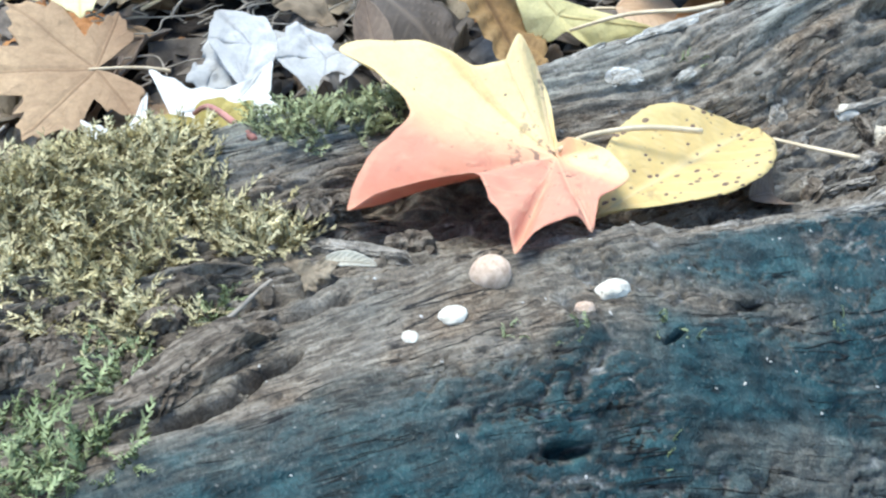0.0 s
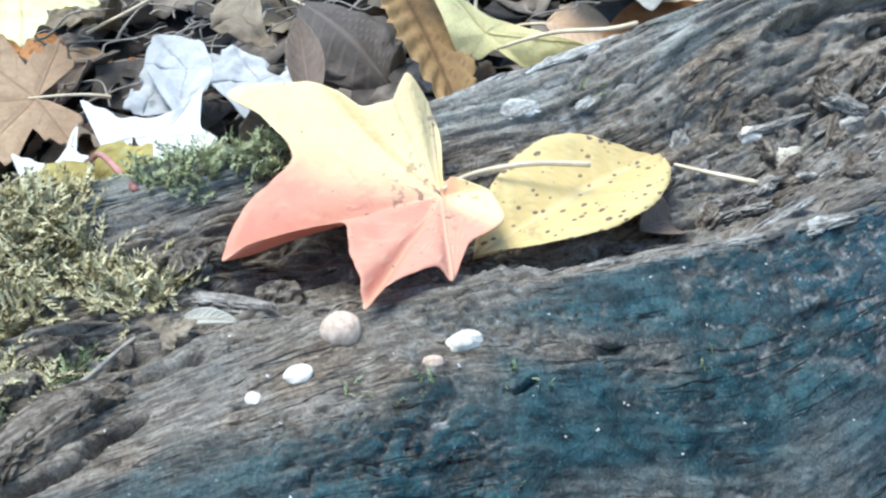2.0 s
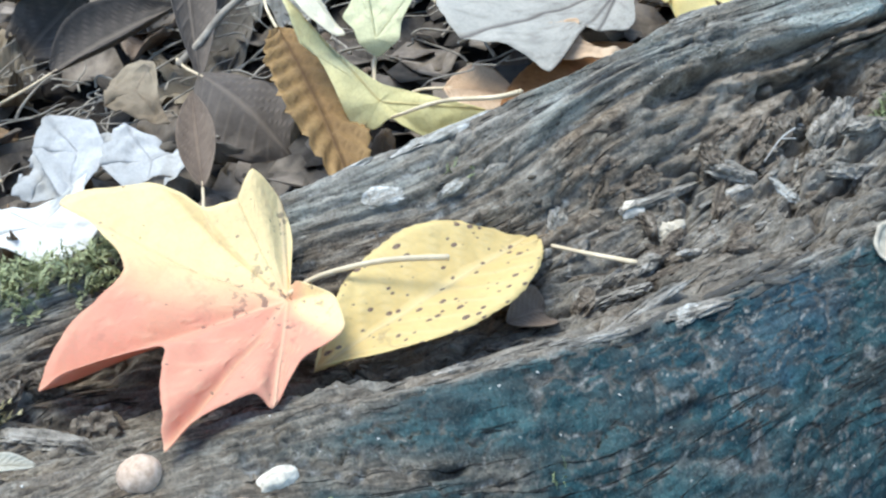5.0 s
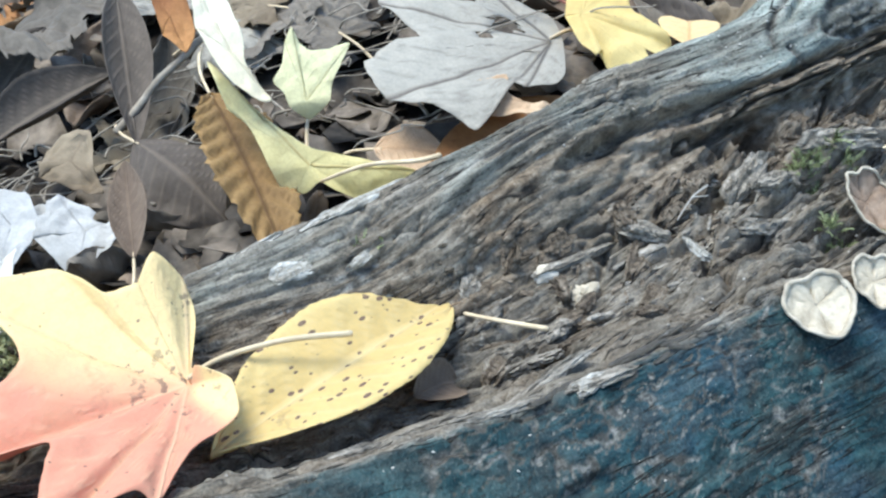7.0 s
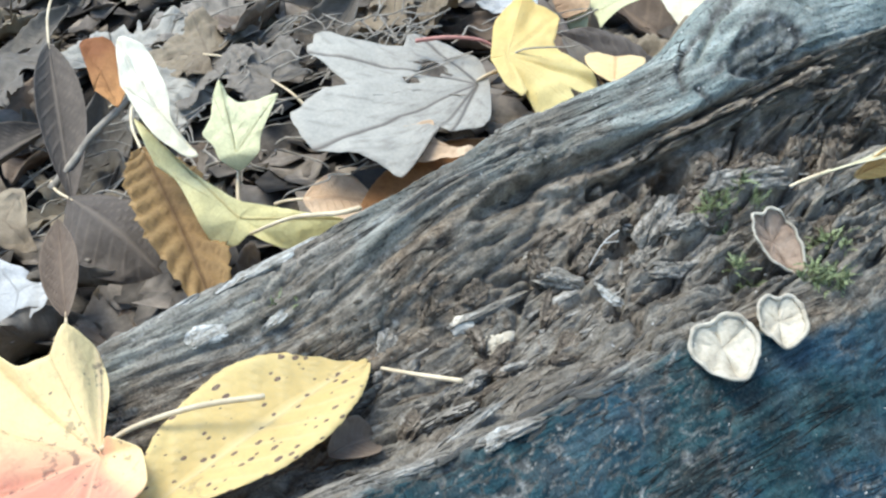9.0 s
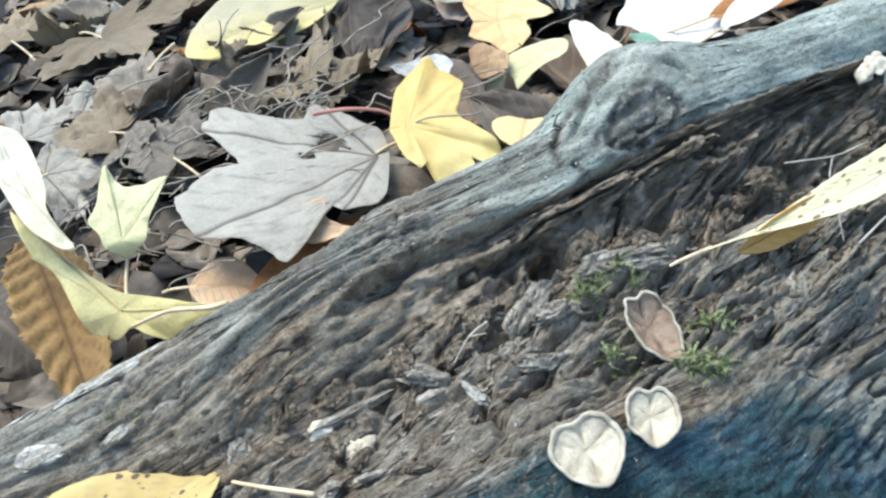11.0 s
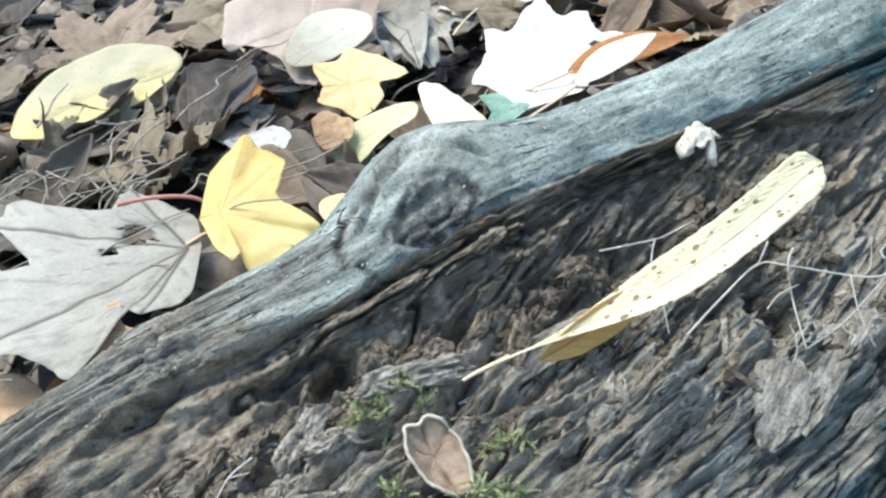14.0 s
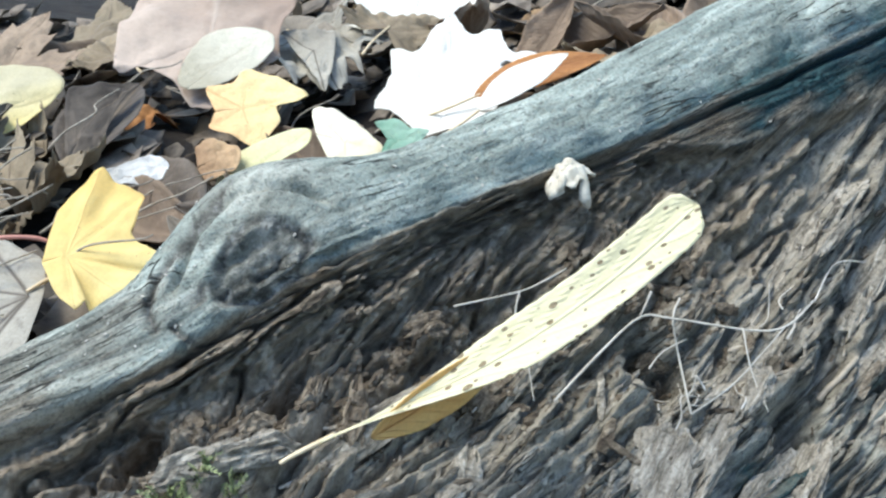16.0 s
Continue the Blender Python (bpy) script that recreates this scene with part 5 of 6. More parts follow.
def fragments():
    """Broken bits of old leaves that cover the soil."""
    r = random.Random(91)
    vs, fs, base, tones, veins = [], [], 0, [], []
    for n in range(2000):
        x, y = r.uniform(-0.25, 1.05), 0.44 + 0.85 * r.random() ** 1.3
        z = float(ground_height(np.float64(x), np.float64(y))) + r.uniform(0.001, 0.014)
        m = np.array(pose(x, y, z, r.gauss(0, 12), r.gauss(0, 12), r.uniform(0, 360)))
        size, k = r.uniform(0.010, 0.034), r.randint(6, 10)
        ring = [(size * r.uniform(0.5, 1.0) * math.cos(6.283 * i / k), size * r.uniform(0.4, 0.8) * math.sin(6.283 * i / k), size * r.uniform(-0.15, 0.3)) for i in range(k)]
        low = [(a, b, c - 0.0004) for a, b, c in ring]
        v = np.array([(0, 0, 0)] + ring + [(0, 0, -0.0004)] + low)
        vs.append(v @ m[:3, :3].T + m[:3, 3])
        for i in range(k):
            j = (i + 1) % k
            fs += [(base, base + 1 + i, base + 1 + j), (base + k + 1, base + k + 2 + j, base + k + 2 + i), (base + 1 + i, base + k + 2 + i, base + k + 2 + j, base + 1 + j)]
        base += len(v)
    ob = mesh_part("leaf_fragments", mesh_of("leaf_fragments", np.concatenate(vs), fs), FRAGMENT)
    tagged(ob, "broken dark brown fragments of old leaves", "leaves", kind="stuff")


FRAGMENT = plain_material("old_leaf_fragments", (0.055, 0.044, 0.033), (0.23, 0.19, 0.145), 70, 0.85, 0.0006, 0.1, 0.7)
fragments()


def stem_line(a, b, sag, seed, n=5):
    r = random.Random(seed)
    a, b = Vector(a), Vector(b)
    out = []
    for i in range(n):
        t = i / (n - 1)
        p = a.lerp(b, t)
        w = math.sin(math.pi * t) * sag
        out.append(p + Vector((r.uniform(-1, 1) * w, r.uniform(-1, 1) * w, abs(w) * r.uniform(0, 0.8))))
    return out


def stem(name, label, points, r0, r1, material=None, group=""):
    n = len(points)
    me = tube_mesh(name, points, [r0 + (r1 - r0) * i / (n - 1) for i in range(n)], 6)
    ob = mesh_part(name, me, material or TWIG)
    return tagged(ob, label, "twig", group)


def dry_stems():
    for n in range(210):
        if n < 45:
            x, y = rnd.gauss(0.03, 0.06), rnd.gauss(0.66, 0.06)
        elif n < 180:
            x, y = rnd.gauss(0.27, 0.06), rnd.gauss(0.68, 0.06)
        else:
            x, y = rnd.uniform(0.1, 0.8), rnd.uniform(0.55, 0.9)
        z = float(litter_height(np.float64(x), np.float64(y)))
        a, ln = rnd.gauss(0.2, 1.1), rnd.uniform(0.02, 0.075)
        p = Vector((x, y, z + rnd.uniform(-0.008, 0.012)))
        q = p + Vector((math.cos(a) * ln, math.sin(a) * ln * 0.8, rnd.uniform(-0.01, 0.012)))
        stem("dry_twig", "thin dry grey twig lying in the leaf litter", stem_line(p, q, rnd.uniform(0.003, 0.013), n), rnd.uniform(0.0004, 0.0011), rnd.uniform(0.0003, 0.0006), group="dry twigs")


dry_stems()
stem("twig", "grey woody twig propped on brown leaves", stem_line((0.127, 0.650, 0.028), (0.196, 0.680, 0.060), 0.002, 5), 0.0026, 0.002)


# ---- moss ----
def strand_template(seed):
    """One leafy moss shoot, 1 high: a spine with pairs of pointed leaflets."""
    r = random.Random(seed)
    v, f = [], []
    lean, turn = r.uniform(0.3, 1.1), r.uniform(-0.6, 0.6)
    nodes = 8
    for i in range(nodes):
        t = i / (nodes - 1)
        c = Vector((lean * t * t, turn * 0.3 * t * t, t - 0.35 * lean * t * t))
        w = 0.05 * (1 - 0.6 * t)
        b = len(v)
        v += [c + Vector((0, w, 0)), c - Vector((0, w, 0)), c + Vector((-w, 0, w))]
        if i:
            for k in range(3):
                f.append((b - 3 + k, b - 3 + (k + 1) % 3, b + (k + 1) % 3, b + k))
        if 0 < i:
            for sgn in (1, -1):
                ln = (0.42 if i < nodes - 1 else 0.3) * (1 - 0.4 * t) * r.uniform(0.7, 1.2)
                way = Vector((0.7 + 0.4 * r.random(), sgn * r.uniform(0.35, 0.8), r.uniform(0.2, 0.8))).normalized()
                side = way.cross(Vector((0, 0, 1))).normalized() * 0.028
                k = len(v)
                v += [c - side, c + side, c + way * ln * 0.55 + side * 1.1, c + way * ln * 0.55 - side * 1.1, c + way * ln]
                f += [(k, k + 1, k + 2, k + 3), (k + 3, k + 2, k + 4)]
    return np.array(v), f


STRANDS = [strand_template(s) for s in range(7)]


def moss(name, label, spots, material, length, seed, width=1.0, pile=0.006):
    """A cushion of moss. spots: x, y, radius along, radius across, number of shoots."""
    r = random.Random(seed)
    vs, fs, base = [], [], 0
    for cx, cy, rx, ry, count in spots:
        for _ in range(count):
            a, q = r.uniform(0, 2 * math.pi), math.sqrt(r.random())
            x, y = cx + rx * q * math.cos(a), cy + ry * q * math.sin(a)
            z, n = log_top(x, y)
            tv, tf = STRANDS[r.randrange(7)]
            ln = length * r.uniform(0.55, 1.25)
            m = pose(x, y, z - 0.002 + pile * r.random() * (1 - q * q * 0.7), r.gauss(0, 22), r.gauss(0, 22), r.uniform(0, 360)) @ Matrix.Diagonal((ln * 0.9, ln * 0.9 * width, ln, 1))
            m = np.array(m)
            vs.append(tv @ m[:3, :3].T + m[:3, 3])
            fs += [tuple(i + base for i in face) for face in tf]
            base += len(tv)
    ob = mesh_part(name, mesh_of(name, np.concatenate(vs), fs), material)
    return tagged(ob, label, "moss", kind="stuff")


moss("moss", "thick pale green-gold moss cushion covering the log", [(-0.055, 0.314, 0.050, 0.042, 1000), (-0.018, 0.308, 0.028, 0.040, 700), (0.000, 0.320, 0.018, 0.026, 260), (-0.09, 0.312, 0.04, 0.05, 460)], MOSS_PALE, 0.0100, 1)
moss("moss", "small pale moss tuft on rotten wood", [(0.022, 0.290, 0.014, 0.013, 260), (-0.012, 0.254, 0.012, 0.010, 120), (-0.03, 0.262, 0.02, 0.010, 90)], MOSS_PALE, 0.0100, 2)
moss("moss", "bright green moss strip along the log's edge", [(0.045, 0.342, 0.016, 0.012, 160), (0.068, 0.352, 0.018, 0.012, 210), (0.088, 0.362, 0.012, 0.010, 90)], MOSS_MID, 0.0085, 3, pile=0.003)
moss("moss", "sprigs of green moss low on the log", [(-0.034, 0.204, 0.016, 0.010, 70), (-0.045, 0.216, 0.014, 0.014, 60), (-0.02, 0.236, 0.012, 0.008, 50), (0.003, 0.256, 0.008, 0.006, 26)], MOSS_GREEN, 0.009, 4, pile=0.002)
moss("moss", "tiny green moss tufts between wood crumbs", [(0.3835, 0.3455, 0.006, 0.006, 80), (0.3786, 0.3194, 0.006, 0.005, 60), (0.404, 0.3031, 0.010, 0.005, 80), (0.420, 0.322, 0.009, 0.005, 60), (0.40, 0.345, 0.010, 0.004, 40)], MOSS_GREEN, 0.0062, 5, pile=0.004)
moss("moss", "thin green moss threads on bare wood", [(0.206, 0.368, 0.010, 0.003, 10), (0.085, 0.217, 0.016, 0.003, 10), (0.121, 0.222, 0.003, 0.003, 7), (0.128, 0.218, 0.002, 0.002, 4), (0.185, 0.231, 0.004, 0.003, 6), (0.107, 0.188, 0.004, 0.004, 6)], MOSS_GREEN, 0.005, 6, pile=0.001)


# ---- wood chunks, splinters and crumbs ----
def chunk_mesh(seed, length, width, height, rings=30, sides=26, rough=0.32):
    """A torn shard of wood along x, lying on z = 0: split faces, grooves along the fibres, ragged ends."""
    t, a = np.meshgrid(np.linspace(0, 1, rings), np.linspace(0, 2 * np.pi, sides, endpoint=False), indexing="ij")
    c, s = np.cos(a), np.sin(a)
    ca, sa = np.sign(c) * np.abs(c) ** 0.55, np.sign(s) * np.abs(s) ** 0.8
    lie = np.stack([t * 1.2, c * 2.6, s * 2.6 + seed * 5.3], -1)
    groove = np.abs(fbm(lie * 1.7 + 11, 3, 0.6))
    k = 1 + 1.2 * rough * fbm(np.stack([t * 2.5, c * 1.2, s * 1.2 + seed * 3.1], -1), 3) - 0.9 * rough * smooth(0.16, 0.0, groove)
    ends = smooth(0.0, 0.10, t) * smooth(1.0, 0.86, t)
    ragged = fbm(np.stack([c * 3.4, s * 3.4, 0 * t + seed * 7.7], -1), 3, 0.7)
    x = (t - 0.5) * length + length * 0.34 * ragged * (2 * np.abs(t - 0.5)) ** 3 * np.sign(t - 0.5)
    taper = (0.55 + 0.45 * smooth(0.0, 0.5, t)) if seed % 2 else (0.55 + 0.45 * smooth(1.0, 0.45, t))
    y = ca * 0.5 * width * k * taper * (0.45 + 0.55 * ends) + 0.12 * width * np.sin(t * 4 + seed)
    z = np.maximum((sa * 0.5 * k + 0.32) * height * (0.25 + 0.75 * ends), -0.1 * height)
    return mesh_of("chunk", np.stack([x, y, z], -1).reshape(-1, 3), [list(f) for f in grid_faces(rings, sides, True)[:, ::-1]] + [list(range(sides)), [(rings - 1) * sides + i for i in range(sides)][::-1]], False)


def on_log(x, y, yaw, sink=0.0, tilt=0.0):
    """A pose on the log's upper side, turned about its normal."""
    z, n = log_top(x, y)
    way = Vector((math.cos(radians(yaw)), math.sin(radians(yaw)), 0))
    way = (way - n * way.dot(n)).normalized()
    m = Matrix((way, n.cross(way), n)).transposed().to_4x4()
    m.translation = Vector((x, y, z)) - n * sink
    return m @ pose(0, 0, 0, 0, tilt, 0)


def wood_piece(label, x, y, length, width, height, yaw, seed, material=None, sink=0.0015, tilt=0.0):
    ob = mesh_part("wood_chunk", chunk_mesh(seed, length, width, height), material or CHIP)
    ob.matrix_basis = on_log(x, y, yaw, sink, tilt)
    return tagged(ob, label, "wood")


GREY, DARK = "weathered grey wood chunk lying in the log's hollow", "dark brown crumbling wood chunk in the log"
wood_piece("weathered mossy wood chunk lying in the log's hollow", 0.405, 0.352, 0.040, 0.010, 0.011, 14, 1)
wood_piece(GREY, 0.361, 0.352, 0.026, 0.010, 0.010, 18, 2)
wood_piece(GREY, 0.367, 0.333, 0.022, 0.006, 0.006, 10, 3)
wood_piece(DARK, 0.308, 0.359, 0.016, 0.009, 0.012, 70, 4, CRUMB)
wood_piece(DARK, 0.328, 0.356, 0.018, 0.009, 0.010, 20, 5, CRUMB)
wood_piece(DARK, 0.344, 0.362, 0.018, 0.010, 0.010, 40, 6, CRUMB)
wood_piece("flat dark wood piece beside the oval leaf", 0.246, 0.314, 0.024, 0.014, 0.004, 20, 7)
wood_piece("upright dark splinter standing in the hollow", 0.258, 0.356, 0.018, 0.006, 0.006, 80, 8, CRUMB, tilt=-50)
wood_piece(GREY, 0.236, 0.350, 0.016, 0.009, 0.004, 60, 9)
wood_piece(GREY, 0.285, 0.352, 0.036, 0.004, 0.004, 8, 10)
wood_piece("torn slab of brown wood below the moss", -0.007, 0.226, 0.046, 0.016, 0.012, 22, 11, CRUMB, sink=0.003)
wood_piece("broken grey splinter beside the maple leaf", 0.052, 0.276, 0.030, 0.007, 0.006, -28, 12)
wood_piece(DARK, 0.066, 0.277, 0.013, 0.010, 0.009, 10, 13, CRUMB)
wood_piece(DARK, 0.040, 0.300, 0.014, 0.011, 0.010, 50, 14, CRUMB)
wood_piece(DARK, 0.051, 0.306, 0.013, 0.010, 0.009, 20, 15, CRUMB)
wood_piece(DARK, -0.046, 0.240, 0.016, 0.012, 0.010, 30, 16, CRUMB)
wood_piece(DARK, -0.030, 0.246, 0.013, 0.010, 0.009, 80, 17, CRUMB)
wood_piece("wedge of brown bark below the curled leaf", 0.470, 0.336, 0.024, 0.014, 0.004, 60, 18)
wood_piece("long grey wood ridge in the log's hollow", 0.452, 0.358, 0.075, 0.012, 0.012, 12, 19, sink=0.004)
wood_piece(DARK, 0.500, 0.366, 0.03, 0.010, 0.010, 20, 20, CRUMB)
wood_piece("long strip of torn grey wood", 0.590, 0.342, 0.070, 0.010, 0.007, 24, 21, sink=0.003)
wood_piece("long strip of torn grey wood", 0.560, 0.326, 0.060, 0.012, 0.006, 30, 22, sink=0.003)
wood_piece("broad flake of grey torn wood", 0.532, 0.322, 0.040, 0.022, 0.005, 30, 23, sink=0.002)
wood_piece("broad flake of grey torn wood", 0.590, 0.312, 0.050, 0.016, 0.005, 28, 24, sink=0.002)
wood_piece("long strip of torn grey wood", 0.625, 0.362, 0.080, 0.010, 0.007, 18, 25, sink=0.003)
wood_piece("stout strip of weathered wood in the log", 0.655, 0.350, 0.070, 0.012, 0.008, 20, 26, sink=0.003)


LIP = "long torn strip of pale wood along the log's edge"
wood_piece(LIP, 0.185, 0.284, 0.062, 0.008, 0.006, 10, 31, sink=0.002)
wood_piece(LIP, 0.235, 0.285, 0.046, 0.007, 0.005, 6, 32, sink=0.002)
wood_piece(LIP, 0.214, 0.272, 0.040, 0.005, 0.003, 8, 33, sink=0.001)
wood_piece(LIP, 0.255, 0.276, 0.030, 0.008, 0.003, 6, 34, sink=0.001)
wood_piece(LIP, 0.160, 0.272, 0.036, 0.006, 0.004, 12, 35, sink=0.0015)
r4 = random.Random(12)
for n in range(26):
    px, py = r4.uniform(0.47, 0.70), r4.uniform(0.305, 0.368)
    wood_piece("torn grey strip of weathered wood in the log", px, py, r4.uniform(0.022, 0.060), r4.uniform(0.004, 0.011), r4.uniform(0.003, 0.006), 20 + r4.gauss(0, 7), 40 + n, sink=0.0015)
for n in range(22):
    px, py = r4.uniform(0.27, 0.46), r4.uniform(0.325, 0.368)
    wood_piece(DARK if n % 2 else GREY, px, py, r4.uniform(0.010, 0.022), r4.uniform(0.005, 0.010), r4.uniform(0.005, 0.009), 15 + r4.gauss(0, 30), 80 + n, CRUMB if n % 2 else CHIP, sink=0.002)


for n in range(16):
    px, py = r4.uniform(0.232, 0.305), r4.uniform(0.305, 0.352)
    wood_piece(DARK if n % 3 else GREY, px, py, r4.uniform(0.009, 0.020), r4.uniform(0.005, 0.009), r4.uniform(0.003, 0.006), r4.uniform(-40, 70), 140 + n, CRUMB if n % 3 else CHIP, sink=0.001)
for n in range(14):
    px, py = r4.uniform(0.38, 0.60), r4.uniform(0.358, 0.378)
    wood_piece(DARK, px, py, r4.uniform(0.010, 0.022), r4.uniform(0.005, 0.010), r4.uniform(0.004, 0.008), 12 + r4.gauss(0, 25), 160 + n, CRUMB, sink=0.002)

for n in range(24):
    px, py = r4.uniform(-0.095, -0.005), r4.uniform(0.222, 0.270)
    wood_piece("dark mouldering lump of wood below the moss", px, py, r4.uniform(0.008, 0.018), r4.uniform(0.007, 0.012), r4.uniform(0.005, 0.010), r4.uniform(-50, 80), 190 + n, CRUMB, sink=0.002)


FLAKE = "bleached pale flake of wood on the log's ridge"
wood_piece(FLAKE, 0.178, 0.3635, 0.016, 0.008, 0.003, 10, 120, PALE_WOOD, sink=0.0005)
wood_piece(FLAKE, 0.202, 0.362, 0.010, 0.004, 0.003, 30, 121, PALE_WOOD, sink=0.0005)
wood_piece("long bleached streak of bare wood on the ridge", 0.214, 0.386, 0.040, 0.006, 0.003, 12, 122, PALE_WOOD, sink=0.0008)
wood_piece(FLAKE, 0.170, 0.384, 0.022, 0.005, 0.003, 14, 123, PALE_WOOD, sink=0.0008)
wood_piece(FLAKE, 0.252, 0.274, 0.014, 0.006, 0.003, 10, 124, PALE_WOOD, sink=0.0005)
wood_piece("star-shaped pale chip of torn wood", 0.320, 0.346, 0.010, 0.005, 0.004, 60, 125, PALE_WOOD, sink=0.0005)
wood_piece(FLAKE, 0.325, 0.332, 0.012, 0.004, 0.003, 110, 126, PALE_WOOD, sink=0.0005)
wood_piece(FLAKE, 0.432, 0.360, 0.010, 0.005, 0.002, 50, 127, PALE_WOOD, sink=0.0004)


def splinter_template(seed):
    r = random.Random(seed)
    rings, sides = 7, 6
    v = []
    off = 0.0
    for i in range(rings):
        t = i / (rings - 1)
        w = (0.35 + 0.65 * math.sin(math.pi * min(1, 0.12 + 0.8 * t))) * r.uniform(0.75, 1.15)
        off += r.uniform(-0.05, 0.05)
        for s in range(sides):
            a = 2 * math.pi * s / sides + 0.3
            k = w * r.uniform(0.7, 1.2)
            v.append(((t - 0.5) + r.uniform(-0.03, 0.03), math.cos(a) * 0.5 * k + off, math.sin(a) * 0.5 * k + 0.25))
    f = [tuple(q) for q in grid_faces(rings, sides, True)[:, ::-1]] + [tuple(range(sides)), tuple((rings - 1) * sides + i for i in range(sides))[::-1]]
    return np.array(v), f


SPLINTERS = [splinter_template(s) for s in range(12)]


def crumbs(name, label, zones, material, seed, yaw_spread=25):
    """Loose bits of wood. zones: x from, x to, y from, y to at the left end, rise of y, number, length, slimness."""
    r = random.Random(seed)
    vs, fs, base = [], [], 0
    for x0, x1, y0, y1, rise, count, size, slim in zones:
        for _ in range(count):
            x = r.uniform(x0, x1)
            y = r.uniform(y0, y1) + rise * (x - x0)
            tv, tf = SPLINTERS[r.randrange(12)]
            ln = size * math.exp(r.gauss(0, 0.45))
            w = ln * slim * r.uniform(0.6, 1.4)
            m = on_log(x, y, 14 + r.gauss(0, yaw_spread), 0.0006, r.gauss(0, 14)) @ Matrix.Diagonal((ln, w, w * r.uniform(0.4, 1.0), 1))
            m = np.array(m)
            vs.append(tv @ m[:3, :3].T + m[:3, 3])
            fs += [tuple(i + base for i in face) for face in tf]
            base += len(tv)
    ob = mesh_part(name, mesh_of(name, np.concatenate(vs), fs, False), material)
    return tagged(ob, label, "wood", kind="stuff")


crumbs("wood_crumbs", "brown crumbs and splinters of rotten wood in the hollow", [
    (0.22, 0.42, 0.318, 0.362, 0.08, 210, 0.0035, 0.4),
    (0.42, 0.60, 0.335, 0.375, 0.03, 130, 0.0038, 0.3),
    (0.36, 0.60, 0.356, 0.377, 0.0, 300, 0.0040, 0.45),
    (0.40, 0.60, 0.366, 0.381, 0.0, 420, 0.0042, 0.45),
    (0.42, 0.68, 0.315, 0.360, 0.03, 300, 0.0040, 0.4),
    (0.02, 0.22, 0.265, 0.325, 0.18, 150, 0.0038, 0.5),
    (-0.08, 0.02, 0.225, 0.262, 0.06, 200, 0.0045, 0.5)], CRUMB, 31, 45)
crumbs("wood_splinters", "grey splinters of weathered wood in the hollow", [
    (0.23, 0.42, 0.310, 0.345, 0.10, 330, 0.0055, 0.24),
    (0.44, 0.70, 0.300, 0.365, 0.04, 420, 0.007, 0.14),
    (0.00, 0.20, 0.262, 0.30, 0.16, 70, 0.006, 0.3)], CHIP, 32, 22)


def lip_splinters():
    """Pale torn fibres along the near edge of the hollow: parts of the log."""
    r = random.Random(5)
    meshes = []
    for tv, tf in SPLINTERS[:6]:
        me = mesh_of("splinter", tv, tf, False)
        me.materials.append(CHIP)
        meshes.append(me)
    for n in range(150):
        x = r.uniform(0.13, 0.33) if n < 90 else r.uniform(0.44, 0.68)
        y = 0.252 + 0.17 * (x - 0.10) + r.gauss(0.004, 0.006) if n < 90 else r.uniform(0.305, 0.37)
        ln = r.uniform(0.008, 0.024)
        w = ln * r.uniform(0.08, 0.16)
        ob = new("splinter", r.choice(meshes))
        ob.parent = fallen_log
        ob.matrix_basis = on_log(x, y, 12 + r.gauss(0, 10), 0.0008, r.gauss(0, 6)) @ Matrix.Diagonal((ln, w, w * 0.6, 1))


lip_splinters()


# ---- fungi ----
def dome_mesh(rx, ry, h, seed, rough=0.08):
    t, a = np.meshgrid(np.linspace(0, 1, 12), np.linspace(0, 2 * np.pi, 28, endpoint=False), indexing="ij")
    p = np.stack([np.cos(a) * t * 2, np.sin(a) * t * 2, 0 * t + seed], -1)
    k = 1 + rough * 2 * fbm(p, 3)
    r = np.sin(t * np.pi * 0.62)
    x, y, z = rx * r * np.cos(a) * k, ry * r * np.sin(a) * k, h * (np.cos(t * np.pi * 0.62) + 0.36) / 1.36 * (1 + rough * fbm(p * 4, 2)) - 0.0008
    return mesh_of("cap", np.stack([x, y, z], -1).reshape(-1, 3), grid_faces(12, 28, True))


def small_fungus(label, x, y, rx, ry, h, yaw, seed, material=None, rough=0.15):
    ob = mesh_part("fungus", dome_mesh(rx, ry, h, seed, rough), material or FUNGUS)
    ob.matrix_basis = on_log(x, y, yaw, -0.0003)
    return tagged(ob, label, "fungus", "small fungi on the log")


PUFF = plain_material("tan_puffball_skin", (0.44, 0.29, 0.19), (0.76, 0.58, 0.42), 420, 0.8, 0.0008)
small_fungus("round tan puffball with a grainy skin", 0.0775, 0.2375, 0.0058, 0.0052, 0.0070, 0, 1, PUFF, 0.05)
small_fungus("flat white button fungus on bare wood", 0.0630, 0.2262, 0.0041, 0.0032, 0.0022, 20, 2)
small_fungus("tiny cream fungus at a small hole", 0.0500, 0.2210, 0.0022, 0.0022, 0.0018, 0, 3)
small_fungus("irregular white fungus lump on bare wood", 0.1100, 0.2305, 0.0060, 0.0033, 0.0034, 15, 4, rough=0.3)
small_fungus("tiny tan fungus on bare wood", 0.0990, 0.2245, 0.0031, 0.0019, 0.0024, 0, 5, PUFF)
small_fungus("cream fungus lump on crumbled wood", 0.2695, 0.3495, 0.0050, 0.0036, 0.0034, 10, 6, rough=0.3)
small_fungus("grey mouldy lump on crumbled wood", 0.2780, 0.3380, 0.0075, 0.0065, 0.0060, 0, 7, FUNGUS_GREY, 0.5)
small_fungus("small white egg on dark wood", 0.2152, 0.3115, 0.0013, 0.0011, 0.0026, 0, 8)


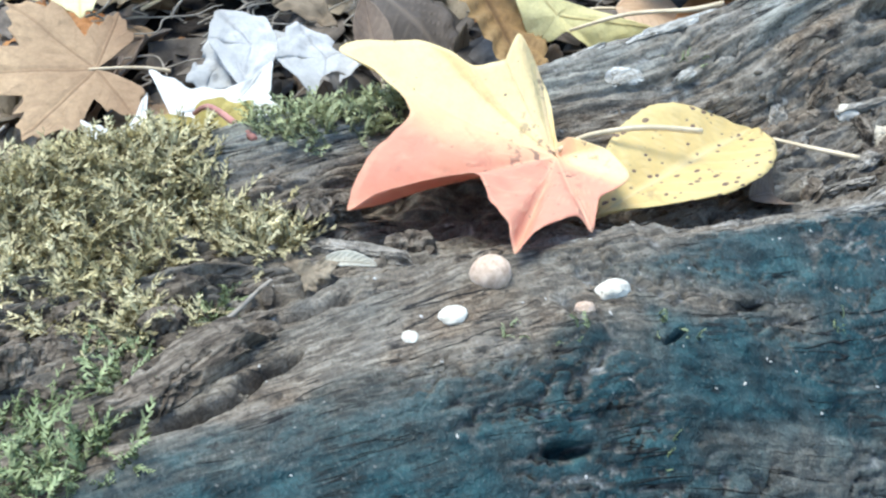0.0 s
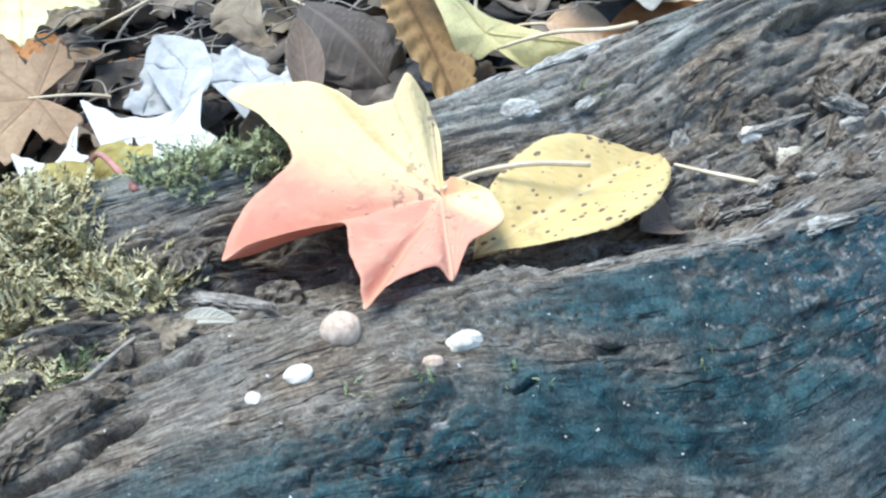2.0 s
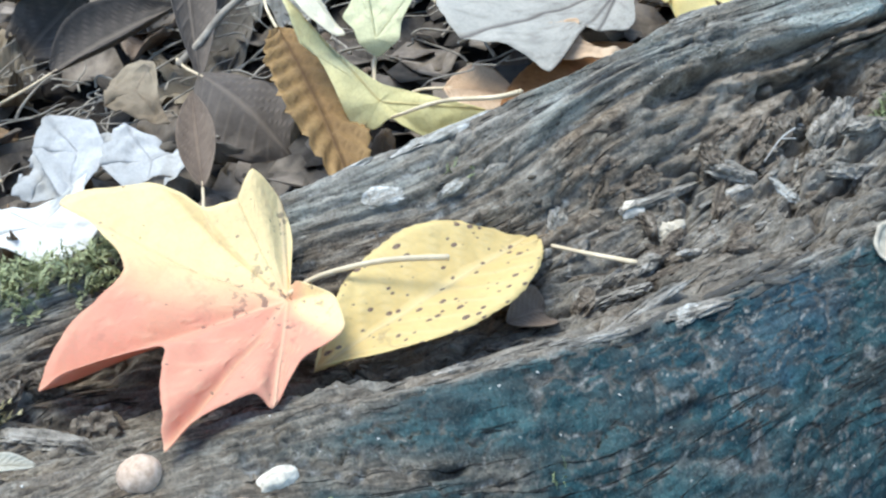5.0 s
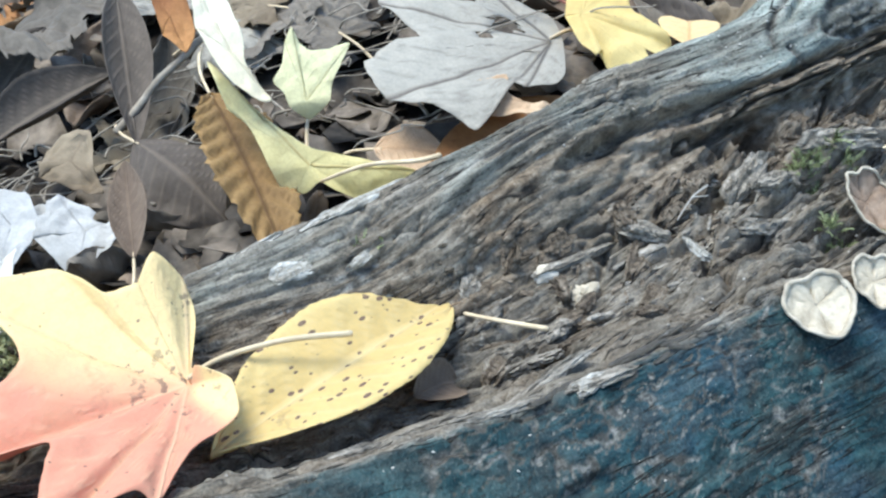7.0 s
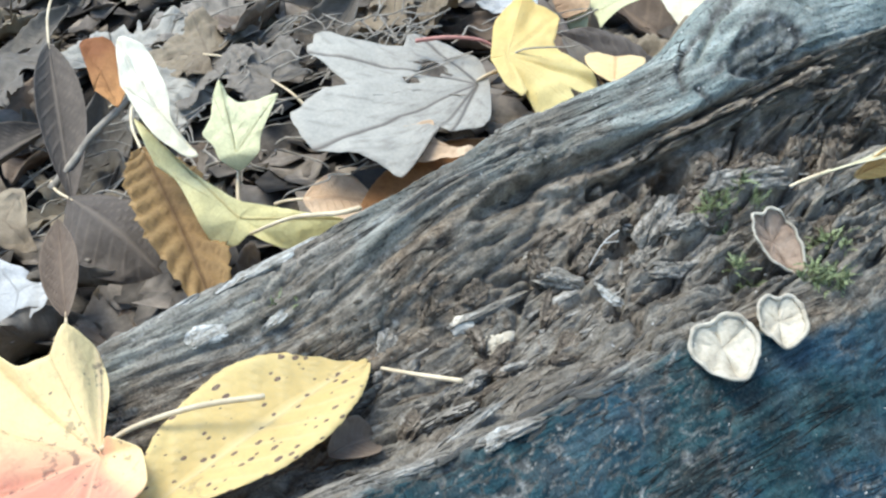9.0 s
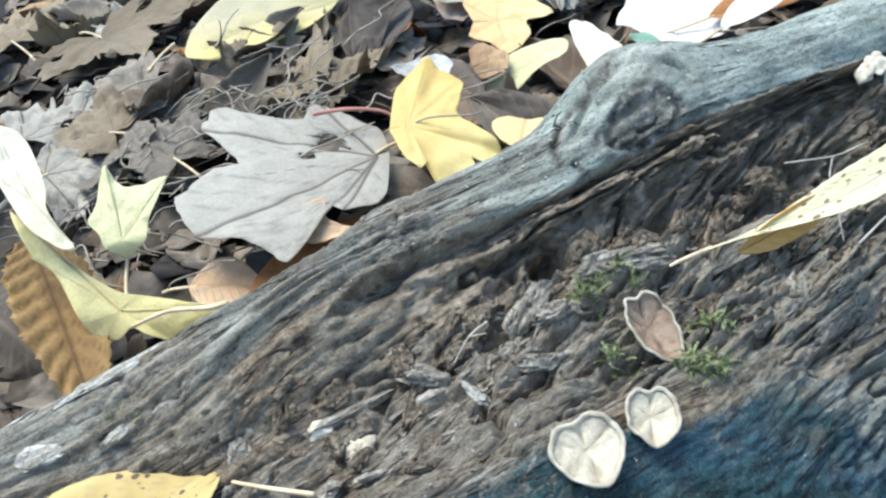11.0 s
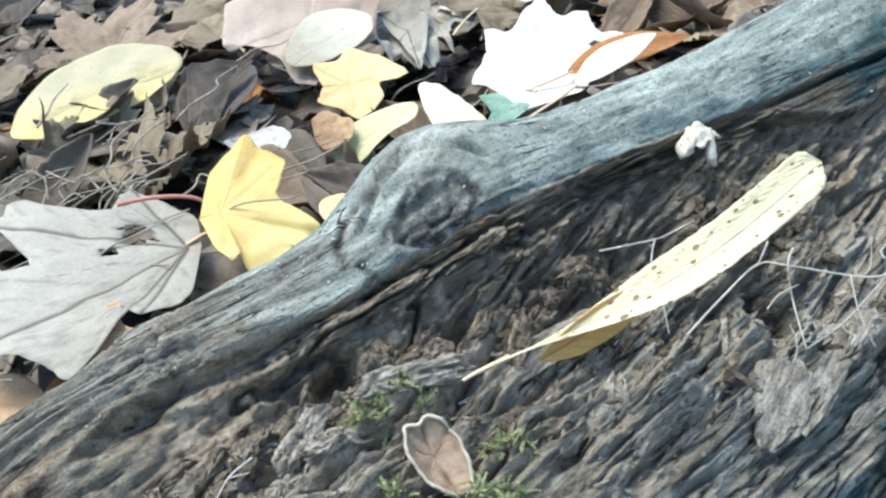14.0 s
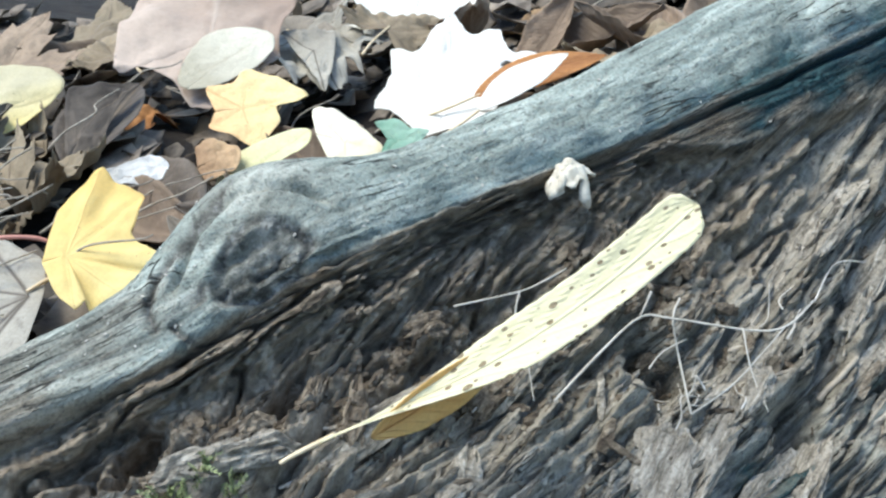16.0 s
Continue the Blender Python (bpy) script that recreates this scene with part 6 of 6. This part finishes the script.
def cup_fungus(label, x, y, size, face, seed, inner, wide=1.0, spin=0.0, brim=15):
    """A dried, folded bracket: a wrinkled inner face and a pale rim that turns up."""
    t, a = np.meshgrid(np.linspace(0, 1, 18), np.linspace(0, 2 * np.pi, 64, endpoint=False), indexing="ij")
    heart = 1 - 0.22 * np.exp(-(((a - np.pi / 2 + np.pi) % (2 * np.pi) - np.pi) / 0.30) ** 2) + 0.16 * np.exp(-(((a + np.pi / 2 + np.pi) % (2 * np.pi) - np.pi) / 0.45) ** 2)
    p = np.stack([np.cos(a) * 1.3, np.sin(a) * 1.3, 0 * a + seed * 2.1], -1)
    r = size * 0.5 * t * heart * (1 + 0.12 * fbm(p, 3))
    q = np.stack([t * 1.1, np.cos(a) * 1.15, np.sin(a) * 1.15 + seed], -1)
    crease = np.abs(fbm(q, 3))
    fold = np.exp(-((np.minimum(np.abs(a - 1.4), np.abs(a - 4.6)) / 0.16) ** 2))
    z = size * (0.15 * t ** 3 + 0.11 * crease * t - 0.20 * fold * t * (1.15 - t) - 0.05 * np.exp(-((np.minimum(np.abs(a - 2.5), np.abs(a - 0.3)) / 0.09) ** 2)) * t + 0.03 * fbm(q * 4, 2) * t)
    v = np.stack([r * np.cos(a) * wide, r * np.sin(a), z], -1).reshape(-1, 3)
    faces = grid_faces(18, 64, True)
    split = brim * 64
    body = close_blade("cup", v, [f for f in faces if f.max() < split + 64], 0.0007, {})
    rim = close_blade("rim", v * 1.0 + np.array([0, 0, 0.0003]), [f for f in faces if f.min() >= split], 0.0010, {})
    z0, n = log_top(x, y)
    m = Matrix.Translation((x, y, z0 + 0.06 * size)) @ Vector((0, 0, 1)).rotation_difference(Vector(face).normalized()).to_matrix().to_4x4() @ pose(0, 0, 0, 0, 0, spin)
    ob = thing("cup_fungus", label, "fungus", "dried cup fungi", at=m)
    mesh_part("cup", body, inner, ob)
    mesh_part("rim", rim, FUNGUS_RIM, ob, "paler cream rim")


cup_fungus("dried grey cup fungus, wrinkled and heart-shaped, on the log", 0.3445, 0.2835, 0.026, (-0.1, -0.5, 0.85), 1, FUNGUS_GREY)
cup_fungus("dried grey cup fungus with a deep fold on the log", 0.3725, 0.2890, 0.023, (0.1, -0.5, 0.85), 2, FUNGUS_GREY, 0.9, -20)
cup_fungus("brown cup fungus with a cream rim among wood crumbs", 0.3945, 0.3230, 0.030, (0.15, -0.7, 0.7), 3, FUNGUS_DARK, 0.62, 10, 16)


def hooked_fungus():
    """A white cap curled over a dark gap, with a short stalk that hangs down."""
    ob = thing("hooked_fungus", "white hooked fungus clinging to the log's ridge", "fungus", at=Matrix.Translation((0.5572, 0.3868, 0.0735)))
    t, a = np.meshgrid(np.linspace(0, 1, 14), np.linspace(0, 2 * np.pi, 32, endpoint=False), indexing="ij")
    p = np.stack([np.cos(a) * t * 2.2, np.sin(a) * t * 2.2, 0 * t + 4.4], -1)
    k = 1 + 0.5 * fbm(p, 3)
    v = np.stack([0.0085 * t * np.cos(a) * k, 0.0055 * t * np.sin(a) * k, 0.0042 * (1 - 1.5 * t ** 2) + 0.003 * fbm(p * 1.7, 3) - 0.003 * t * np.cos(a) ** 2], -1)
    mesh_part("cap", close_blade("cap", v.reshape(-1, 3), grid_faces(14, 32, True), 0.0012, {}), FUNGUS, ob)
    mesh_part("stalk", tube_mesh("stalk", ((0.003, -0.002, 0.002), (0.0022, -0.0052, -0.003), (0.0005, -0.0068, -0.008), (0.001, -0.0072, -0.012)), (0.0022, 0.0018, 0.0022, 0.0008), 9), FUNGUS, ob)
    mesh_part("hook", tube_mesh("hook", ((-0.003, -0.002, 0.002), (-0.0062, -0.0040, -0.0005), (-0.0085, -0.0035, -0.003)), (0.0018, 0.0015, 0.0006), 8), FUNGUS, ob)


hooked_fungus()

# ---- rootlets and sticks on the log ----
def root(points, r0=0.0007, r1=0.0005):
    stem("rootlet", "thin white rootlet lying over rotten wood", [Vector(p) + Vector((0, -0.002, 0.004)) for p in points], 0.75 * r0, 0.75 * r1, ROOT, "white rootlets")


root(((0.513, 0.352, 0.012), (0.537, 0.358, 0.016), (0.560, 0.365, 0.016), (0.570, 0.359, 0.013), (0.593, 0.345, 0.002), (0.605, 0.340, 0.0), (0.622, 0.3445, 0.0)), 0.0007, 0.0005)
root(((0.5785, 0.3655, 0.0146), (0.570, 0.359, 0.013), (0.566, 0.3535, 0.0), (0.5545, 0.334, -0.008)))
root(((0.569, 0.3687, 0.021), (0.563, 0.366, 0.018), (0.560, 0.365, 0.016)))
root(((0.5545, 0.334, -0.008), (0.574, 0.336, -0.008), (0.590, 0.338, -0.004), (0.604, 0.340, 0.0)), 0.0005, 0.0003)
root(((0.496, 0.3755, 0.050), (0.521, 0.3756, 0.043), (0.532, 0.376, 0.042), (0.542, 0.378, 0.041)), 0.0005, 0.0004)
root(((0.521, 0.3756, 0.043), (0.514, 0.3696, 0.037), (0.5125, 0.3643, 0.026), (0.506, 0.3527, 0.016)), 0.0005, 0.0003)
root(((0.552, 0.352, 0.004), (0.560, 0.354, 0.006), (0.572, 0.356, 0.004)), 0.0005, 0.0003)
root(((0.590, 0.346, 0.004), (0.583, 0.335, -0.006), (0.578, 0.322, -0.014)), 0.0005, 0.0003)
root(((0.622, 0.344, 0.0), (0.640, 0.352, 0.004), (0.652, 0.350, 0.0)), 0.0005, 0.0003)
root(((0.343, 0.3545, 0.053), (0.333, 0.349, 0.054), (0.324, 0.346, 0.048)), 0.0006, 0.0003)
root(((0.333, 0.349, 0.054), (0.340, 0.349, 0.052)), 0.0004, 0.0003)

r6 = random.Random(44)
for n in range(30):
    rx, ry = (r6.uniform(0.535, 0.615), r6.uniform(0.325, 0.358)) if n < 20 else (r6.uniform(0.485, 0.545), r6.uniform(0.362, 0.376))
    way, ln, pts = r6.uniform(-0.4, 1.6), r6.uniform(0.008, 0.022), []
    for i in range(4):
        pts.append((rx, ry, log_top(rx, ry)[0] + r6.uniform(-0.002, 0.001)))
        way += r6.gauss(0, 0.5)
        rx, ry = rx + math.cos(way) * ln / 3, ry + math.sin(way) * ln / 3
    if max(p[2] for p in pts) - min(p[2] for p in pts) < 0.009:
        root(pts, 0.0005, 0.00025)


def stick(label, a, b, r, lift=0.003, material=None):
    za, zb = log_top(*a)[0] + lift, log_top(*b)[0] + lift
    pts = stem_line((*a, za), (*b, zb), 0.0006, int(a[0] * 9999))
    stem("stick", label, pts, r, r * 0.8, material)


stick("pale dry stick leaning on moss", (0.0, 0.2350), (0.0225, 0.2660), 0.0008, 0.004)
stick("short grey stick in torn wood", (0.605, 0.326), (0.628, 0.329), 0.0013)
stick("dark twig on rotten wood", (0.523, 0.342), (0.530, 0.328), 0.0016, 0.003, CRUMB)


def specks():
    """White crumbs strewn over the near face of the log."""
    r = random.Random(77)
    vs, fs, base = [], [], 0
    for n in range(230):
        x = r.uniform(0.0, 0.5)
        y = r.uniform(0.17, 0.26) + 0.16 * x if n < 105 else r.uniform(0.388, 0.428)
        if n >= 105:
            x = r.uniform(0.26, 0.66)
        tv, tf = SPLINTERS[r.randrange(12)]
        s = r.uniform(0.0005, 0.0014)
        m = np.array(on_log(x, y, r.uniform(0, 360), 0.0) @ Matrix.Diagonal((s, s * 0.7, s * 0.5, 1)))
        vs.append(tv @ m[:3, :3].T + m[:3, 3])
        fs += [tuple(i + base for i in face) for face in tf]
        base += len(tv)
    ob = mesh_part("white_specks", mesh_of("white_specks", np.concatenate(vs), fs), ROOT)
    tagged(ob, "tiny white crumbs strewn over the stained wood", "crumbs", kind="stuff")


specks()
